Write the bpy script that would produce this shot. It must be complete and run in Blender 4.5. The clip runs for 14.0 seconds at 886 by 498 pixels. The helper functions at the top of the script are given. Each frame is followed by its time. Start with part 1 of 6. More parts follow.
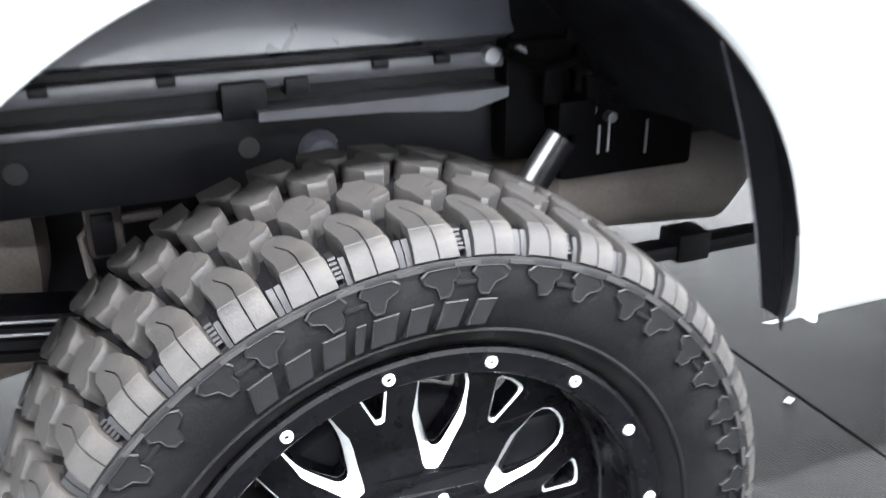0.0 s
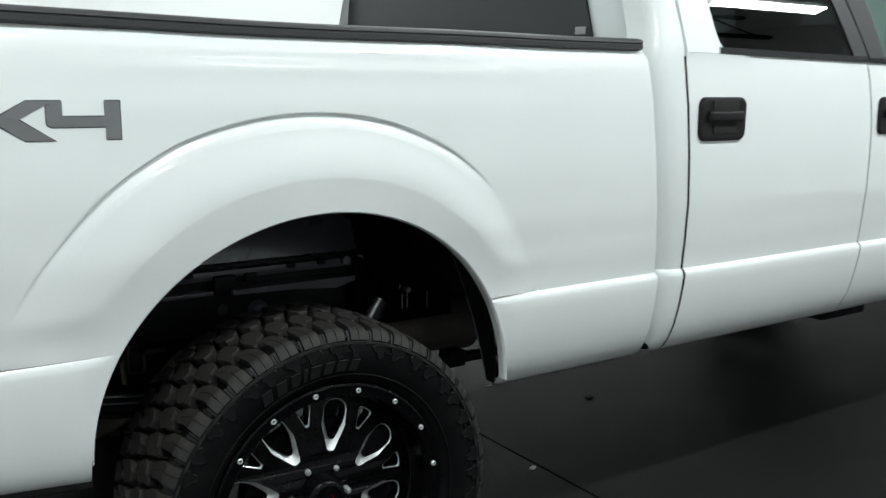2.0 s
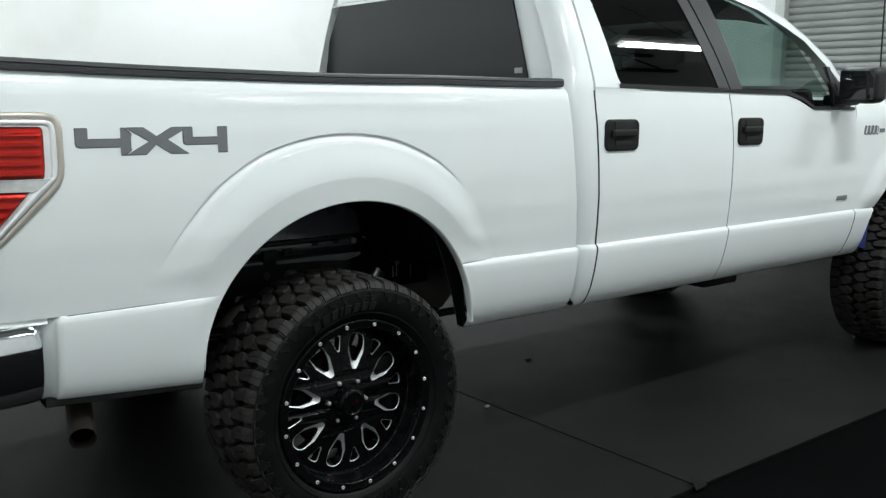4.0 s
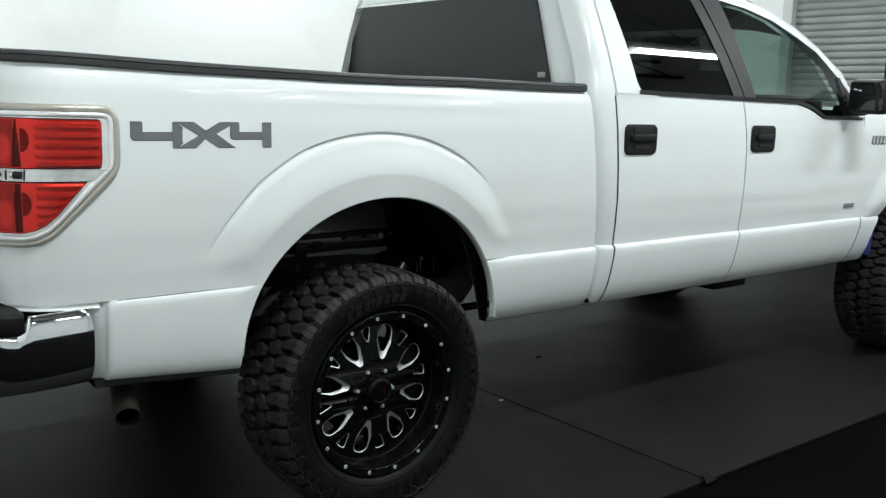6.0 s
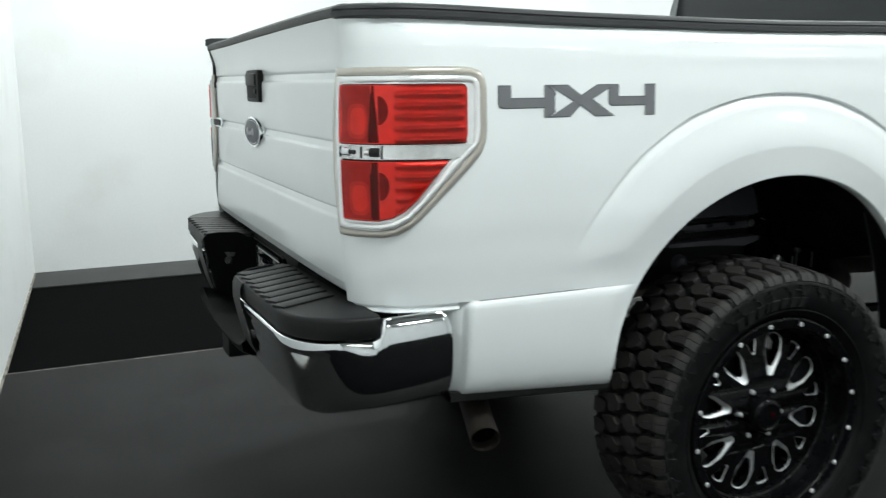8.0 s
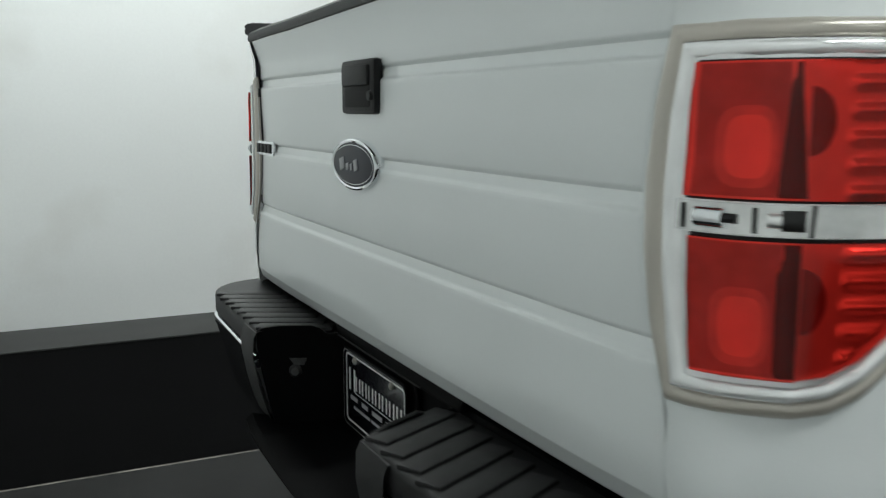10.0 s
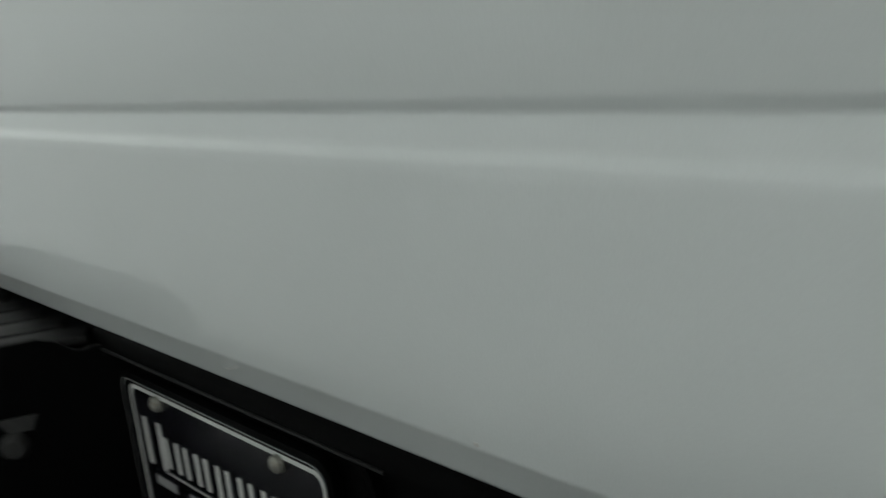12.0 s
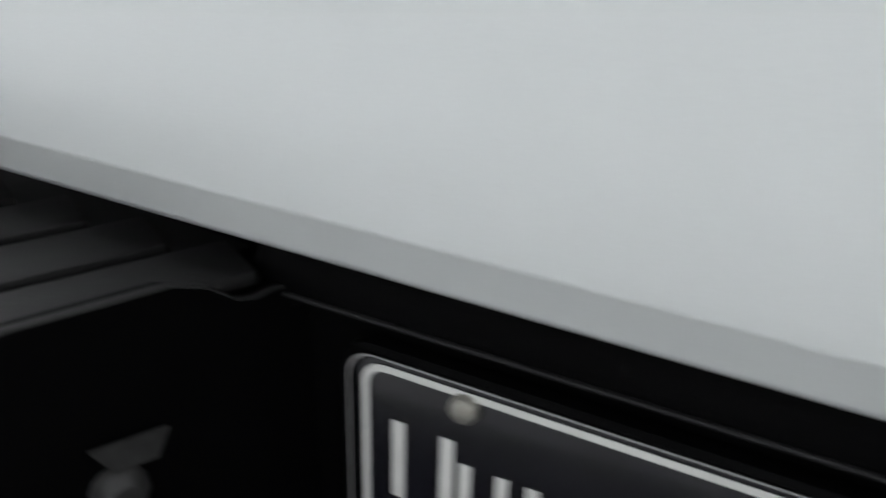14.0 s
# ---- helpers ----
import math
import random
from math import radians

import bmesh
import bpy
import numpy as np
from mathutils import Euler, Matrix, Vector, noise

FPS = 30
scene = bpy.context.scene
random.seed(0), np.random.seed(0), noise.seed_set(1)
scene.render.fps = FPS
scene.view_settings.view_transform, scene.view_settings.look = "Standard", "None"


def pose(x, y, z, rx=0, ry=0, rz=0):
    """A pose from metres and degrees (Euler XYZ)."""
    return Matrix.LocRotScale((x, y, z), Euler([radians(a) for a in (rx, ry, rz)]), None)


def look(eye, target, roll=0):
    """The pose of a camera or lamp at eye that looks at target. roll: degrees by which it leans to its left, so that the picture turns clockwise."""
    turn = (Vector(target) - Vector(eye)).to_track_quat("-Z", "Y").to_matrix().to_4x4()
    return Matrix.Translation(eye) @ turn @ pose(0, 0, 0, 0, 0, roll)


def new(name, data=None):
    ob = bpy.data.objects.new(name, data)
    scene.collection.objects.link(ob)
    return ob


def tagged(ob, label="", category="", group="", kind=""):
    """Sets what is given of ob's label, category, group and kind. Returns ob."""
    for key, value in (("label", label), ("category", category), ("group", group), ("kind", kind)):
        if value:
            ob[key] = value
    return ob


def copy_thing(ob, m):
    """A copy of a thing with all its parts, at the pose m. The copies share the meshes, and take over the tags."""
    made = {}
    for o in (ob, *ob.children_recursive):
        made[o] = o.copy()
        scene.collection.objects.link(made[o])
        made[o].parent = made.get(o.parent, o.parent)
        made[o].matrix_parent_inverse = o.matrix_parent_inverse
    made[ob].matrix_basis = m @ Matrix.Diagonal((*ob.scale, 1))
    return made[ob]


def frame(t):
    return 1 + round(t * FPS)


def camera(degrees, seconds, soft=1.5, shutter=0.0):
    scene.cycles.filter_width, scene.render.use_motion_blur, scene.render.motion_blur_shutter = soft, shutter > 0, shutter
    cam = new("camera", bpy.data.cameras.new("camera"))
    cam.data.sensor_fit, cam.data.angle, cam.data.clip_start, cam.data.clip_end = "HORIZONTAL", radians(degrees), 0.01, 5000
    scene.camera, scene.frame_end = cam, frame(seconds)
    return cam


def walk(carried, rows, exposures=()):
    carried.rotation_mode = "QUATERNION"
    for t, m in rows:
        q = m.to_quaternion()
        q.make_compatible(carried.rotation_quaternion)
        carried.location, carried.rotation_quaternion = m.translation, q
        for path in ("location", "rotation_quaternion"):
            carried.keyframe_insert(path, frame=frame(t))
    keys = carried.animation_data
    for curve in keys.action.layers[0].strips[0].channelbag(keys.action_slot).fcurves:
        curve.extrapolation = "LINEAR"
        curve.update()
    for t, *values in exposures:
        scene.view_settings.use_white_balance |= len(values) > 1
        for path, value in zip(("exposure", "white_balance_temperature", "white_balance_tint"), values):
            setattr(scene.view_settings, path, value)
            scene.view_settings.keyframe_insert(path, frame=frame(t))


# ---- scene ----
cam = camera(51.4, 14.0, soft=1.3, shutter=0.4)
# seconds, eye, target, roll
PATH = [
    (0.0, (-0.270, -0.686, 1.088), (0.435, 1.018, 0.314), -0.21),
    (0.5, (-0.352, -0.962, 1.179), (0.402, 0.794, 0.589), 0.06),
    (1.0, (-0.493, -1.234, 1.268), (0.398, 0.496, 0.807), 1.21),
    (1.5, (-0.688, -1.441, 1.293), (0.352, 0.218, 0.885), 1.01),
    (2.0, (-0.861, -1.684, 1.319), (0.243, -0.056, 0.958), 0.67),
    (2.5, (-1.048, -1.943, 1.333), (0.093, -0.337, 0.988), 0.10),
    (4.8, (-1.638, -2.396, 1.365), (-0.390, -0.866, 1.047), 0.81),
    (5.0, (-1.646, -2.403, 1.366), (-0.401, -0.871, 1.048), 0.96),
    (5.5, (-1.666, -2.387, 1.363), (-0.422, -0.854, 1.044), 1.30),
    (6.0, (-1.677, -2.362, 1.362), (-0.441, -0.824, 1.038), 1.73),
    (6.5, (-1.669, -2.327, 1.338), (-0.506, -0.732, 1.016), 1.42),
    (7.0, (-1.657, -2.284, 1.316), (-0.670, -0.576, 0.989), 0.69),
    (7.5, (-1.670, -2.077, 1.296), (-0.836, -0.292, 0.955), -0.15),
    (8.0, (-1.719, -1.764, 1.290), (-0.936, 0.041, 0.929), -0.56),
    (8.5, (-1.702, -1.444, 1.255), (-0.975, 0.389, 0.918), -0.68),
    (9.0, (-1.688, -1.144, 1.273), (-0.977, 0.697, 0.948), -0.92),
    (9.2, (-1.716, -1.020, 1.263), (-0.957, 0.808, 0.978), -0.36),
    (11.3, (-1.589, 0.173, 1.204), (-0.508, 1.802, 0.784), -2.79),
    (11.5, (-1.552, 0.249, 1.154), (-0.390, 1.822, 0.733), -3.08),
    (11.7, (-1.497, 0.300, 1.101), (-0.281, 1.838, 0.702), -3.88),
    (12.0, (-1.404, 0.397, 1.046), (-0.101, 1.837, 0.566), -6.01),
    (12.1, (-1.371, 0.445, 1.022), (-0.035, 1.838, 0.498), -6.48),
    (12.3, (-1.310, 0.528, 0.983), (0.049, 1.854, 0.354), -6.55),
    (12.5, (-1.275, 0.565, 0.947), (0.080, 1.889, 0.306), -6.03),
    (13.0, (-1.276, 0.601, 0.932), (0.108, 1.886, 0.272), -2.33),
    (13.3, (-1.308, 0.690, 0.962), (0.145, 1.811, 0.167), -0.48),
    (13.5, (-1.347, 0.747, 0.986), (0.145, 1.789, 0.156), 0.43),
    (13.8, (-1.389, 0.867, 1.003), (0.158, 1.798, 0.143), 1.05),
    (14.0, (-1.404, 0.960, 1.000), (0.183, 1.802, 0.121), 1.49),
]
# seconds, stops, kelvin, tint
EXPOSURE = [(0.0, 3.65, 6400, 20), (0.5, 2.45, 6400, 19), (0.8, 1.3, 6450, 15), (1.1, 0.37, 6500, 11), (1.4, -0.06, 6500, 9), (4.8, -0.23, 6500, 9), (6.6, -0.1, 6500, 9), (7.5, 0.05, 6500, 9), (8.2, -0.05, 6500, 9),
            (9.0, -0.36, 6500, 9), (11.3, -0.60, 6750, 9), (12.1, -0.58, 6750, 10), (12.6, -0.42, 6700, 11), (13.0, 0.0, 6600, 16), (14.0, 0.42, 6600, 19)]
walk(cam, [(t, look(eye, target, roll)) for t, eye, target, roll in PATH], EXPOSURE)

# ---- light ----
world = bpy.data.worlds.new("world")
world.use_nodes = True
world.node_tree.nodes["Background"].inputs["Color"].default_value = (0.8, 0.9, 1.0, 1)
world.node_tree.nodes["Background"].inputs["Strength"].default_value = 0.006
scene.world = world
# where the ceiling's fluorescent fixtures hang: x, y
FIXTURES = [(x, y) for y in (-1.55, 1.3, 4.1, -4.4) for x in (-0.75, 2.0, 4.72)]
# watts by row and column, balanced to light flank, gate, floor and walls
POWER = {-1.55: (60.0, 78.0, 72.0), 1.3: (12.0, 50.0, 60.0), 4.1: (62.0, 48.0, 50.0), -4.4: (24.0, 24.0, 16.0)}
COLUMN = {-0.75: 0, 2.0: 1, 4.72: 2}
LAMP_Z = 3.45
for fx, fy in FIXTURES:
    data = bpy.data.lights.new("tube_light", "AREA")
    data.shape, data.size, data.size_y, data.energy, data.color = "RECTANGLE", 1.2, 0.14, POWER[fy][COLUMN[fx]], (0.93, 1.0, 1.0)
    new("tube_light", data).matrix_world = pose(fx, fy, LAMP_Z - 0.06)


# ---- materials ----
def material(name, color, rough=0.5, metal=0.0, coat=0.0, spec=0.5, vary=0.0, vary_scale=8.0, fine=0.0, fine_scale=200.0, bump=0.0, bump_scale=150.0, rough_vary=0.0, random_value=0.0, alpha=1.0, transmission=0.0, stain=None, stain_scale=2.0, stain_amount=0.0, ribs=0.0):
    m = bpy.data.materials.new(name)
    m.use_nodes = True
    nt = m.node_tree
    p = nt.nodes["Principled BSDF"]
    p.inputs["Base Color"].default_value = (*color, 1)
    p.inputs["Roughness"].default_value = rough
    p.inputs["Metallic"].default_value = metal
    p.inputs["Coat Weight"].default_value = coat
    p.inputs["Coat Roughness"].default_value = 0.07
    p.inputs["Specular IOR Level"].default_value = spec
    p.inputs["Transmission Weight"].default_value = transmission
    link = nt.links.new
    co = nt.nodes.new("ShaderNodeTexCoord").outputs["Object"]

    def noise_at(scale, detail=4.0):
        n = nt.nodes.new("ShaderNodeTexNoise")
        n.inputs["Scale"].default_value, n.inputs["Detail"].default_value = scale, detail
        link(co, n.inputs["Vector"])
        return n.outputs["Fac"]

    def spread(fac, lo, hi):
        r = nt.nodes.new("ShaderNodeMapRange")
        r.inputs["From Min"].default_value, r.inputs["From Max"].default_value = 0.3, 0.7
        r.inputs["To Min"].default_value, r.inputs["To Max"].default_value = lo, hi
        link(fac, r.inputs["Value"])
        return r.outputs["Result"]

    def times(a, b):
        k = nt.nodes.new("ShaderNodeMath")
        k.operation = "MULTIPLY"
        link(a, k.inputs[0]), link(b, k.inputs[1])
        return k.outputs["Value"]

    value = None
    for amount, scale in ((vary, vary_scale), (fine, fine_scale)):
        if amount:
            s = spread(noise_at(scale), 1 - amount, 1 + amount)
            value = times(value, s) if value else s
    if random_value:
        info = nt.nodes.new("ShaderNodeObjectInfo")
        r = nt.nodes.new("ShaderNodeMapRange")
        r.inputs["To Min"].default_value, r.inputs["To Max"].default_value = 1 - random_value, 1 + random_value
        link(info.outputs["Random"], r.inputs["Value"])
        value = times(value, r.outputs["Result"]) if value else r.outputs["Result"]
    base = None
    if value:
        mix = nt.nodes.new("ShaderNodeVectorMath")
        mix.operation = "SCALE"
        mix.inputs[0].default_value = color
        link(value, mix.inputs["Scale"])
        base = mix.outputs["Vector"]
        link(base, p.inputs["Base Color"])
    if stain:
        mx = nt.nodes.new("ShaderNodeMix")
        mx.data_type = "RGBA"
        ramp = nt.nodes.new("ShaderNodeMapRange")
        ramp.inputs["From Min"].default_value, ramp.inputs["From Max"].default_value = 0.52, 0.75
        ramp.inputs["To Max"].default_value = stain_amount
        link(noise_at(stain_scale, 8.0), ramp.inputs["Value"])
        link(ramp.outputs["Result"], mx.inputs[0])
        if base:
            link(base, mx.inputs[6])
        else:
            mx.inputs[6].default_value = (*color, 1)
        mx.inputs[7].default_value = (*stain, 1)
        link(mx.outputs[2], p.inputs["Base Color"])
    if rough_vary:
        link(spread(noise_at(vary_scale * 1.7), max(0.02, rough - rough_vary), rough + rough_vary), p.inputs["Roughness"])
    if bump:
        b = nt.nodes.new("ShaderNodeBump")
        b.inputs["Strength"].default_value, b.inputs["Distance"].default_value = 0.6, bump
        height = noise_at(bump_scale, 3.0)
        if ribs:
            wave = nt.nodes.new("ShaderNodeTexWave")
            wave.bands_direction = "Y"
            wave.inputs["Scale"].default_value = 2 * math.pi / (20 * ribs)
            link(co, wave.inputs["Vector"])
            both = nt.nodes.new("ShaderNodeMath")
            link(height, both.inputs[0]), link(wave.outputs["Fac"], both.inputs[1])
            height = both.outputs["Value"]
        link(height, b.inputs["Height"])
        link(b.outputs["Normal"], p.inputs["Normal"])
    return m


PAINT = material("white_paint", (0.7928, 0.8243, 0.8243), 0.48, coat=0.75, vary=0.012, vary_scale=3, fine=0.02, fine_scale=900, stain=(0.66, 0.68, 0.66), stain_scale=1.3, stain_amount=0.25)
RUBBER = material("tyre_rubber", (0.0036, 0.0036, 0.004), 0.5, spec=0.16, vary=0.25, vary_scale=25, fine=0.2, bump=0.0006, bump_scale=300, stain=(0.011, 0.0105, 0.010), stain_scale=14, stain_amount=0.5)
TREAD = material("tread_rubber", (0.0094, 0.0082, 0.0070), 0.7, vary=0.25, vary_scale=30, fine=0.25, bump=0.0005, bump_scale=400, random_value=0.15, stain=(0.032, 0.027, 0.022), stain_scale=22, stain_amount=0.7)
SIDE = material("side_wall_relief", (0.0051, 0.0051, 0.00552), 0.5, spec=0.22, vary=0.25, vary_scale=40, bump=0.0004, bump_scale=300)
PIPE = material("sooty_steel", (0.055, 0.047, 0.041), 0.5, metal=0.3, vary=0.25, vary_scale=20)
# dull black, also laid as flat patches for shade in slits and pockets
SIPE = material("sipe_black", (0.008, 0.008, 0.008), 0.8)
RIM = material("gloss_black", (0.0025, 0.0025, 0.003), 0.28, spec=0.15, fine=0.1, rough_vary=0.03, vary_scale=20)
MILLED = material("milled_aluminium", (0.86, 0.87, 0.88), 0.36, metal=0.75, fine=0.06, fine_scale=300, rough_vary=0.08, vary_scale=60)
CHROME = material("chrome", (0.86, 0.88, 0.9), 0.06, metal=1.0, rough_vary=0.03, vary_scale=12)
PLASTIC = material("black_plastic", (0.0065, 0.0065, 0.007), 0.5, spec=0.3, vary=0.12, vary_scale=12, bump=0.0004, bump_scale=900)
# near-black copies of the plastic: the shade of recesses is in the colour
PLASTIC_SHADED = material("recess_plastic", (0.001, 0.001, 0.0012), 0.6, spec=0.05, vary=0.15, vary_scale=15, bump=0.0004, bump_scale=600)
RECESS_SHADED = material("recess_face", (0.0009, 0.0009, 0.0011), 0.55, spec=0.05, vary=0.15, vary_scale=15, bump=0.0004, bump_scale=600)
SCREW_DARK = material("dull_fastener", (0.032, 0.032, 0.032), 0.5, metal=0.3, vary=0.3, vary_scale=120)
RAIL = material("rail_cap", (0.028, 0.029, 0.031), 0.55, vary=0.1, bump=0.0005, bump_scale=700)
UNDER = material("undercoat", (0.0040, 0.0040, 0.0052), 0.45, spec=0.17, vary=0.3, vary_scale=6, bump=0.001, bump_scale=60, rough_vary=0.12)
HOUSE = material("wheelhouse_paint", (0.050, 0.052, 0.063), 0.3, coat=0.6, vary=0.2, vary_scale=5, rough_vary=0.1)
# paler copy for ledges and edges, their highlight put into the colour
HOUSE_LIT = material("wheelhouse_ledge", (0.062, 0.062, 0.071), 0.35, coat=0.2, vary=0.2, vary_scale=9)
STEEL = material("aluminised_steel", (0.168, 0.1496, 0.136), 0.5, metal=0.35, vary=0.2, vary_scale=9, fine=0.12, stain=(0.16, 0.11, 0.07), stain_scale=7, stain_amount=0.6, bump=0.0006)
TANK = material("dusty_tank", (0.120, 0.104, 0.090), 0.6, metal=0.1, vary=0.3, vary_scale=7, fine=0.15, stain=(0.035, 0.03, 0.027), stain_scale=9, stain_amount=0.6)
SHOCK = material("shock_steel", (0.3, 0.3, 0.31), 0.35, metal=0.9, vary=0.1)


def window_glass(name, tint, even=0.0, ior=1.62):
    """Thin tinted glass: clear through, mirror-like by its angle."""
    m = bpy.data.materials.new(name)
    m.use_nodes = True
    nt = m.node_tree
    nt.nodes.remove(nt.nodes["Principled BSDF"])
    thru, gloss = nt.nodes.new("ShaderNodeBsdfTransparent"), nt.nodes.new("ShaderNodeBsdfGlossy")
    thru.inputs["Color"].default_value = (*tint, 1)
    gloss.inputs["Roughness"].default_value = 0.015
    fres, mix = nt.nodes.new("ShaderNodeFresnel"), nt.nodes.new("ShaderNodeMixShader")
    fres.inputs["IOR"].default_value = ior
    mix.inputs[0].default_value = even
    if not even:
        nt.links.new(fres.outputs[0], mix.inputs[0])
    nt.links.new(thru.outputs[0], mix.inputs[1])
    nt.links.new(gloss.outputs[0], mix.inputs[2])
    nt.links.new(mix.outputs[0], nt.nodes["Material Output"].inputs["Surface"])
    return m


GLASS = material("tinted_glass", (0.009, 0.010, 0.011), 0.03, spec=0.7)
SIDEGLASS = window_glass("privacy_side_glass", (0.05, 0.054, 0.055))
SCREENGLASS = window_glass("windscreen_glass", (0.32, 0.40, 0.375), 0.07)
FRONTGLASS = window_glass("front_glass", (0.58, 0.68, 0.65))
HEADLINER = material("headliner_grey", (0.07, 0.07, 0.068), 0.9, vary=0.1)
SEAT = material("seat_cloth", (0.03, 0.03, 0.032), 0.85, vary=0.2, vary_scale=12)
BACKGLASS = material("privacy_glass", (0.013, 0.015, 0.017), 0.4, spec=0.6, vary=0.1, vary_scale=3)
TRIM = material("pillar_trim", (0.022, 0.022, 0.024), 0.55, vary=0.1)
LENS_DEEP = material("red_lens_deep", (0.05, 0.001, 0.002), 0.2, coat=0.05, spec=0.2, vary=0.08, vary_scale=25)
REFLECT = material("lamp_reflector", (0.90, 0.89, 0.87), 0.36, metal=0.85, vary=0.05, vary_scale=40)
LENS = window_glass("red_lens", (1.0, 0.20, 0.17), ior=1.36)
# tones that paint the shadow, the dark fold and the glow's fall-off
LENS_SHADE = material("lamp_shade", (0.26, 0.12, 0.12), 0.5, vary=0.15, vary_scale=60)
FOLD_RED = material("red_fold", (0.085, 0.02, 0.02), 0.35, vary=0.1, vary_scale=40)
GLOW_FADE = material("lamp_housing", (0.56, 0.52, 0.52), 0.5, vary=0.12, vary_scale=40)
GLOW_FADE_PALE = material("lamp_housing_pale", (0.73, 0.71, 0.70), 0.42, metal=0.4, vary=0.1, vary_scale=40)
CLEAR = material("clear_lamp", (0.78, 0.79, 0.78), 0.15, metal=0.7, coat=1.0, vary=0.15, vary_scale=40)
BEZEL = material("satin_chrome_bezel", (0.9, 0.91, 0.91), 0.16, metal=0.4, coat=0.5, vary=0.05, vary_scale=30)
GASKET = material("lamp_gasket", (0.50, 0.465, 0.41), 0.28, metal=0.3, coat=0.5, vary=0.06)
DECAL = material("decal_grey", (0.16, 0.165, 0.17), 0.4, vary=0.06, vary_scale=20)
DECAL_EDGE = material("decal_edge", (0.03, 0.03, 0.04), 0.4)
EMBLEM = material("emblem_enamel", (0.008, 0.011, 0.022), 0.35, spec=0.25, vary=0.15, vary_scale=30)
WHITE_INK = material("white_ink", (0.72, 0.72, 0.7), 0.5, vary=0.05, vary_scale=50)
GREY_INK = material("grey_ink", (0.3, 0.3, 0.3), 0.5)
PLATE = material("plate_black", (0.008, 0.008, 0.012), 0.22, coat=0.6, vary=0.2, vary_scale=40)
SCREW = material("weathered_zinc", (0.4, 0.39, 0.35), 0.5, metal=0.6, vary=0.35, vary_scale=150, stain=(0.1, 0.08, 0.05), stain_scale=120, stain_amount=0.8)
WALL = material("white_wall", (0.8, 0.815, 0.81), 0.75, vary=0.02, vary_scale=1.2, fine=0.012, fine_scale=60, bump=0.002, bump_scale=8, stain=(0.62, 0.60, 0.56), stain_scale=1.5, stain_amount=0.38)
CEILING = material("ceiling_grey", (0.42, 0.43, 0.42), 0.85, vary=0.1, vary_scale=2)
MAT_GREY = material("rubber_mat", (0.0055, 0.0053, 0.0051), 0.50, spec=0.12, vary=0.12, vary_scale=2.2, fine=0.2, fine_scale=120, bump=0.0015, bump_scale=220, stain=(0.010, 0.0095, 0.009), stain_scale=5, stain_amount=0.25, rough_vary=0.03, ribs=0.004)
FLOOR_BLACK = material("black_floor", (0.0016, 0.0016, 0.0018), 0.9, spec=0.03, vary=0.2, vary_scale=2, fine=0.2, fine_scale=150, bump=0.001, bump_scale=180)
STRIP = material("grey_strip", (0.035, 0.035, 0.034), 0.6, vary=0.15, vary_scale=4, fine=0.1)
WORN = material("worn_edge", (0.26, 0.24, 0.21), 0.8, vary=0.5, vary_scale=14, stain=(0.02, 0.02, 0.02), stain_scale=9, stain_amount=1.0)
SLAT = material("shutter_slat", (0.5, 0.52, 0.51), 0.5, metal=0.15, vary=0.08, vary_scale=3, random_value=0.06)
LINER = material("blue_liner", (0.02, 0.03, 0.16), 0.45, vary=0.15)
TUBE = bpy.data.materials.new("tube_glow")
TUBE.use_nodes = True
TUBE.node_tree.nodes["Principled BSDF"].inputs["Emission Color"].default_value = (0.93, 1.0, 0.97, 1)
TUBE.node_tree.nodes["Principled BSDF"].inputs["Emission Strength"].default_value = 9.0


# ---- mesh helpers ----
def part(name, bm, mat, parent=None, label="", smooth=True, at=None):
    me = bpy.data.meshes.new(name)
    bmesh.ops.recalc_face_normals(bm, faces=bm.faces)
    bm.to_mesh(me)
    bm.free()
    me.materials.append(mat)
    if smooth:
        me.shade_smooth()
        try:
            me.set_sharp_from_angle(angle=radians(38))
        except Exception:
            pass
    ob = new(name, me)
    ob.parent = parent
    if at is not None:
        ob.matrix_local = at
    if label:
        tagged(ob, label)
    return ob


def again(ob, parent, at=None):
    """One more object on the same mesh."""
    o = new(ob.name.split(".")[0], ob.data)
    o.parent = parent
    if at is not None:
        o.matrix_local = at
    return o


def empty(name, parent=None, at=None):
    o = new(name)
    o.parent = parent
    if at is not None:
        o.matrix_local = at
    return o


def sheet(rows, bm=None, closed=False):
    """A grid of faces over rows of points."""
    bm = bm or bmesh.new()
    vs = [[bm.verts.new(p) for p in row] for row in rows]
    for a, b in zip(vs, vs[1:]):
        n = len(a)
        for i in range(n if closed else n - 1):
            try:
                bm.faces.new((a[i], a[(i + 1) % n], b[(i + 1) % n], b[i]))
            except ValueError:
                pass
    return bm


def block(size, at=(0, 0, 0), bevel=0.0, bm=None, turn=None, segments=2):
    bm = bm or bmesh.new()
    m = Matrix.Translation(at) @ (turn.to_4x4() if turn else Matrix.Identity(4)) @ Matrix.Diagonal((*size, 1))
    got = bmesh.ops.create_cube(bm, size=1.0, matrix=m)
    if bevel:
        edges = list({e for v in got["verts"] for e in v.link_edges})
        bmesh.ops.bevel(bm, geom=edges, offset=bevel, segments=segments, affect="EDGES", profile=0.6)
    return bm


def span(x0, x1, y0, y1, z0, z1, bevel=0.0, bm=None):
    return block((x1 - x0, y1 - y0, z1 - z0), ((x0 + x1) / 2, (y0 + y1) / 2, (z0 + z1) / 2), bevel, bm)


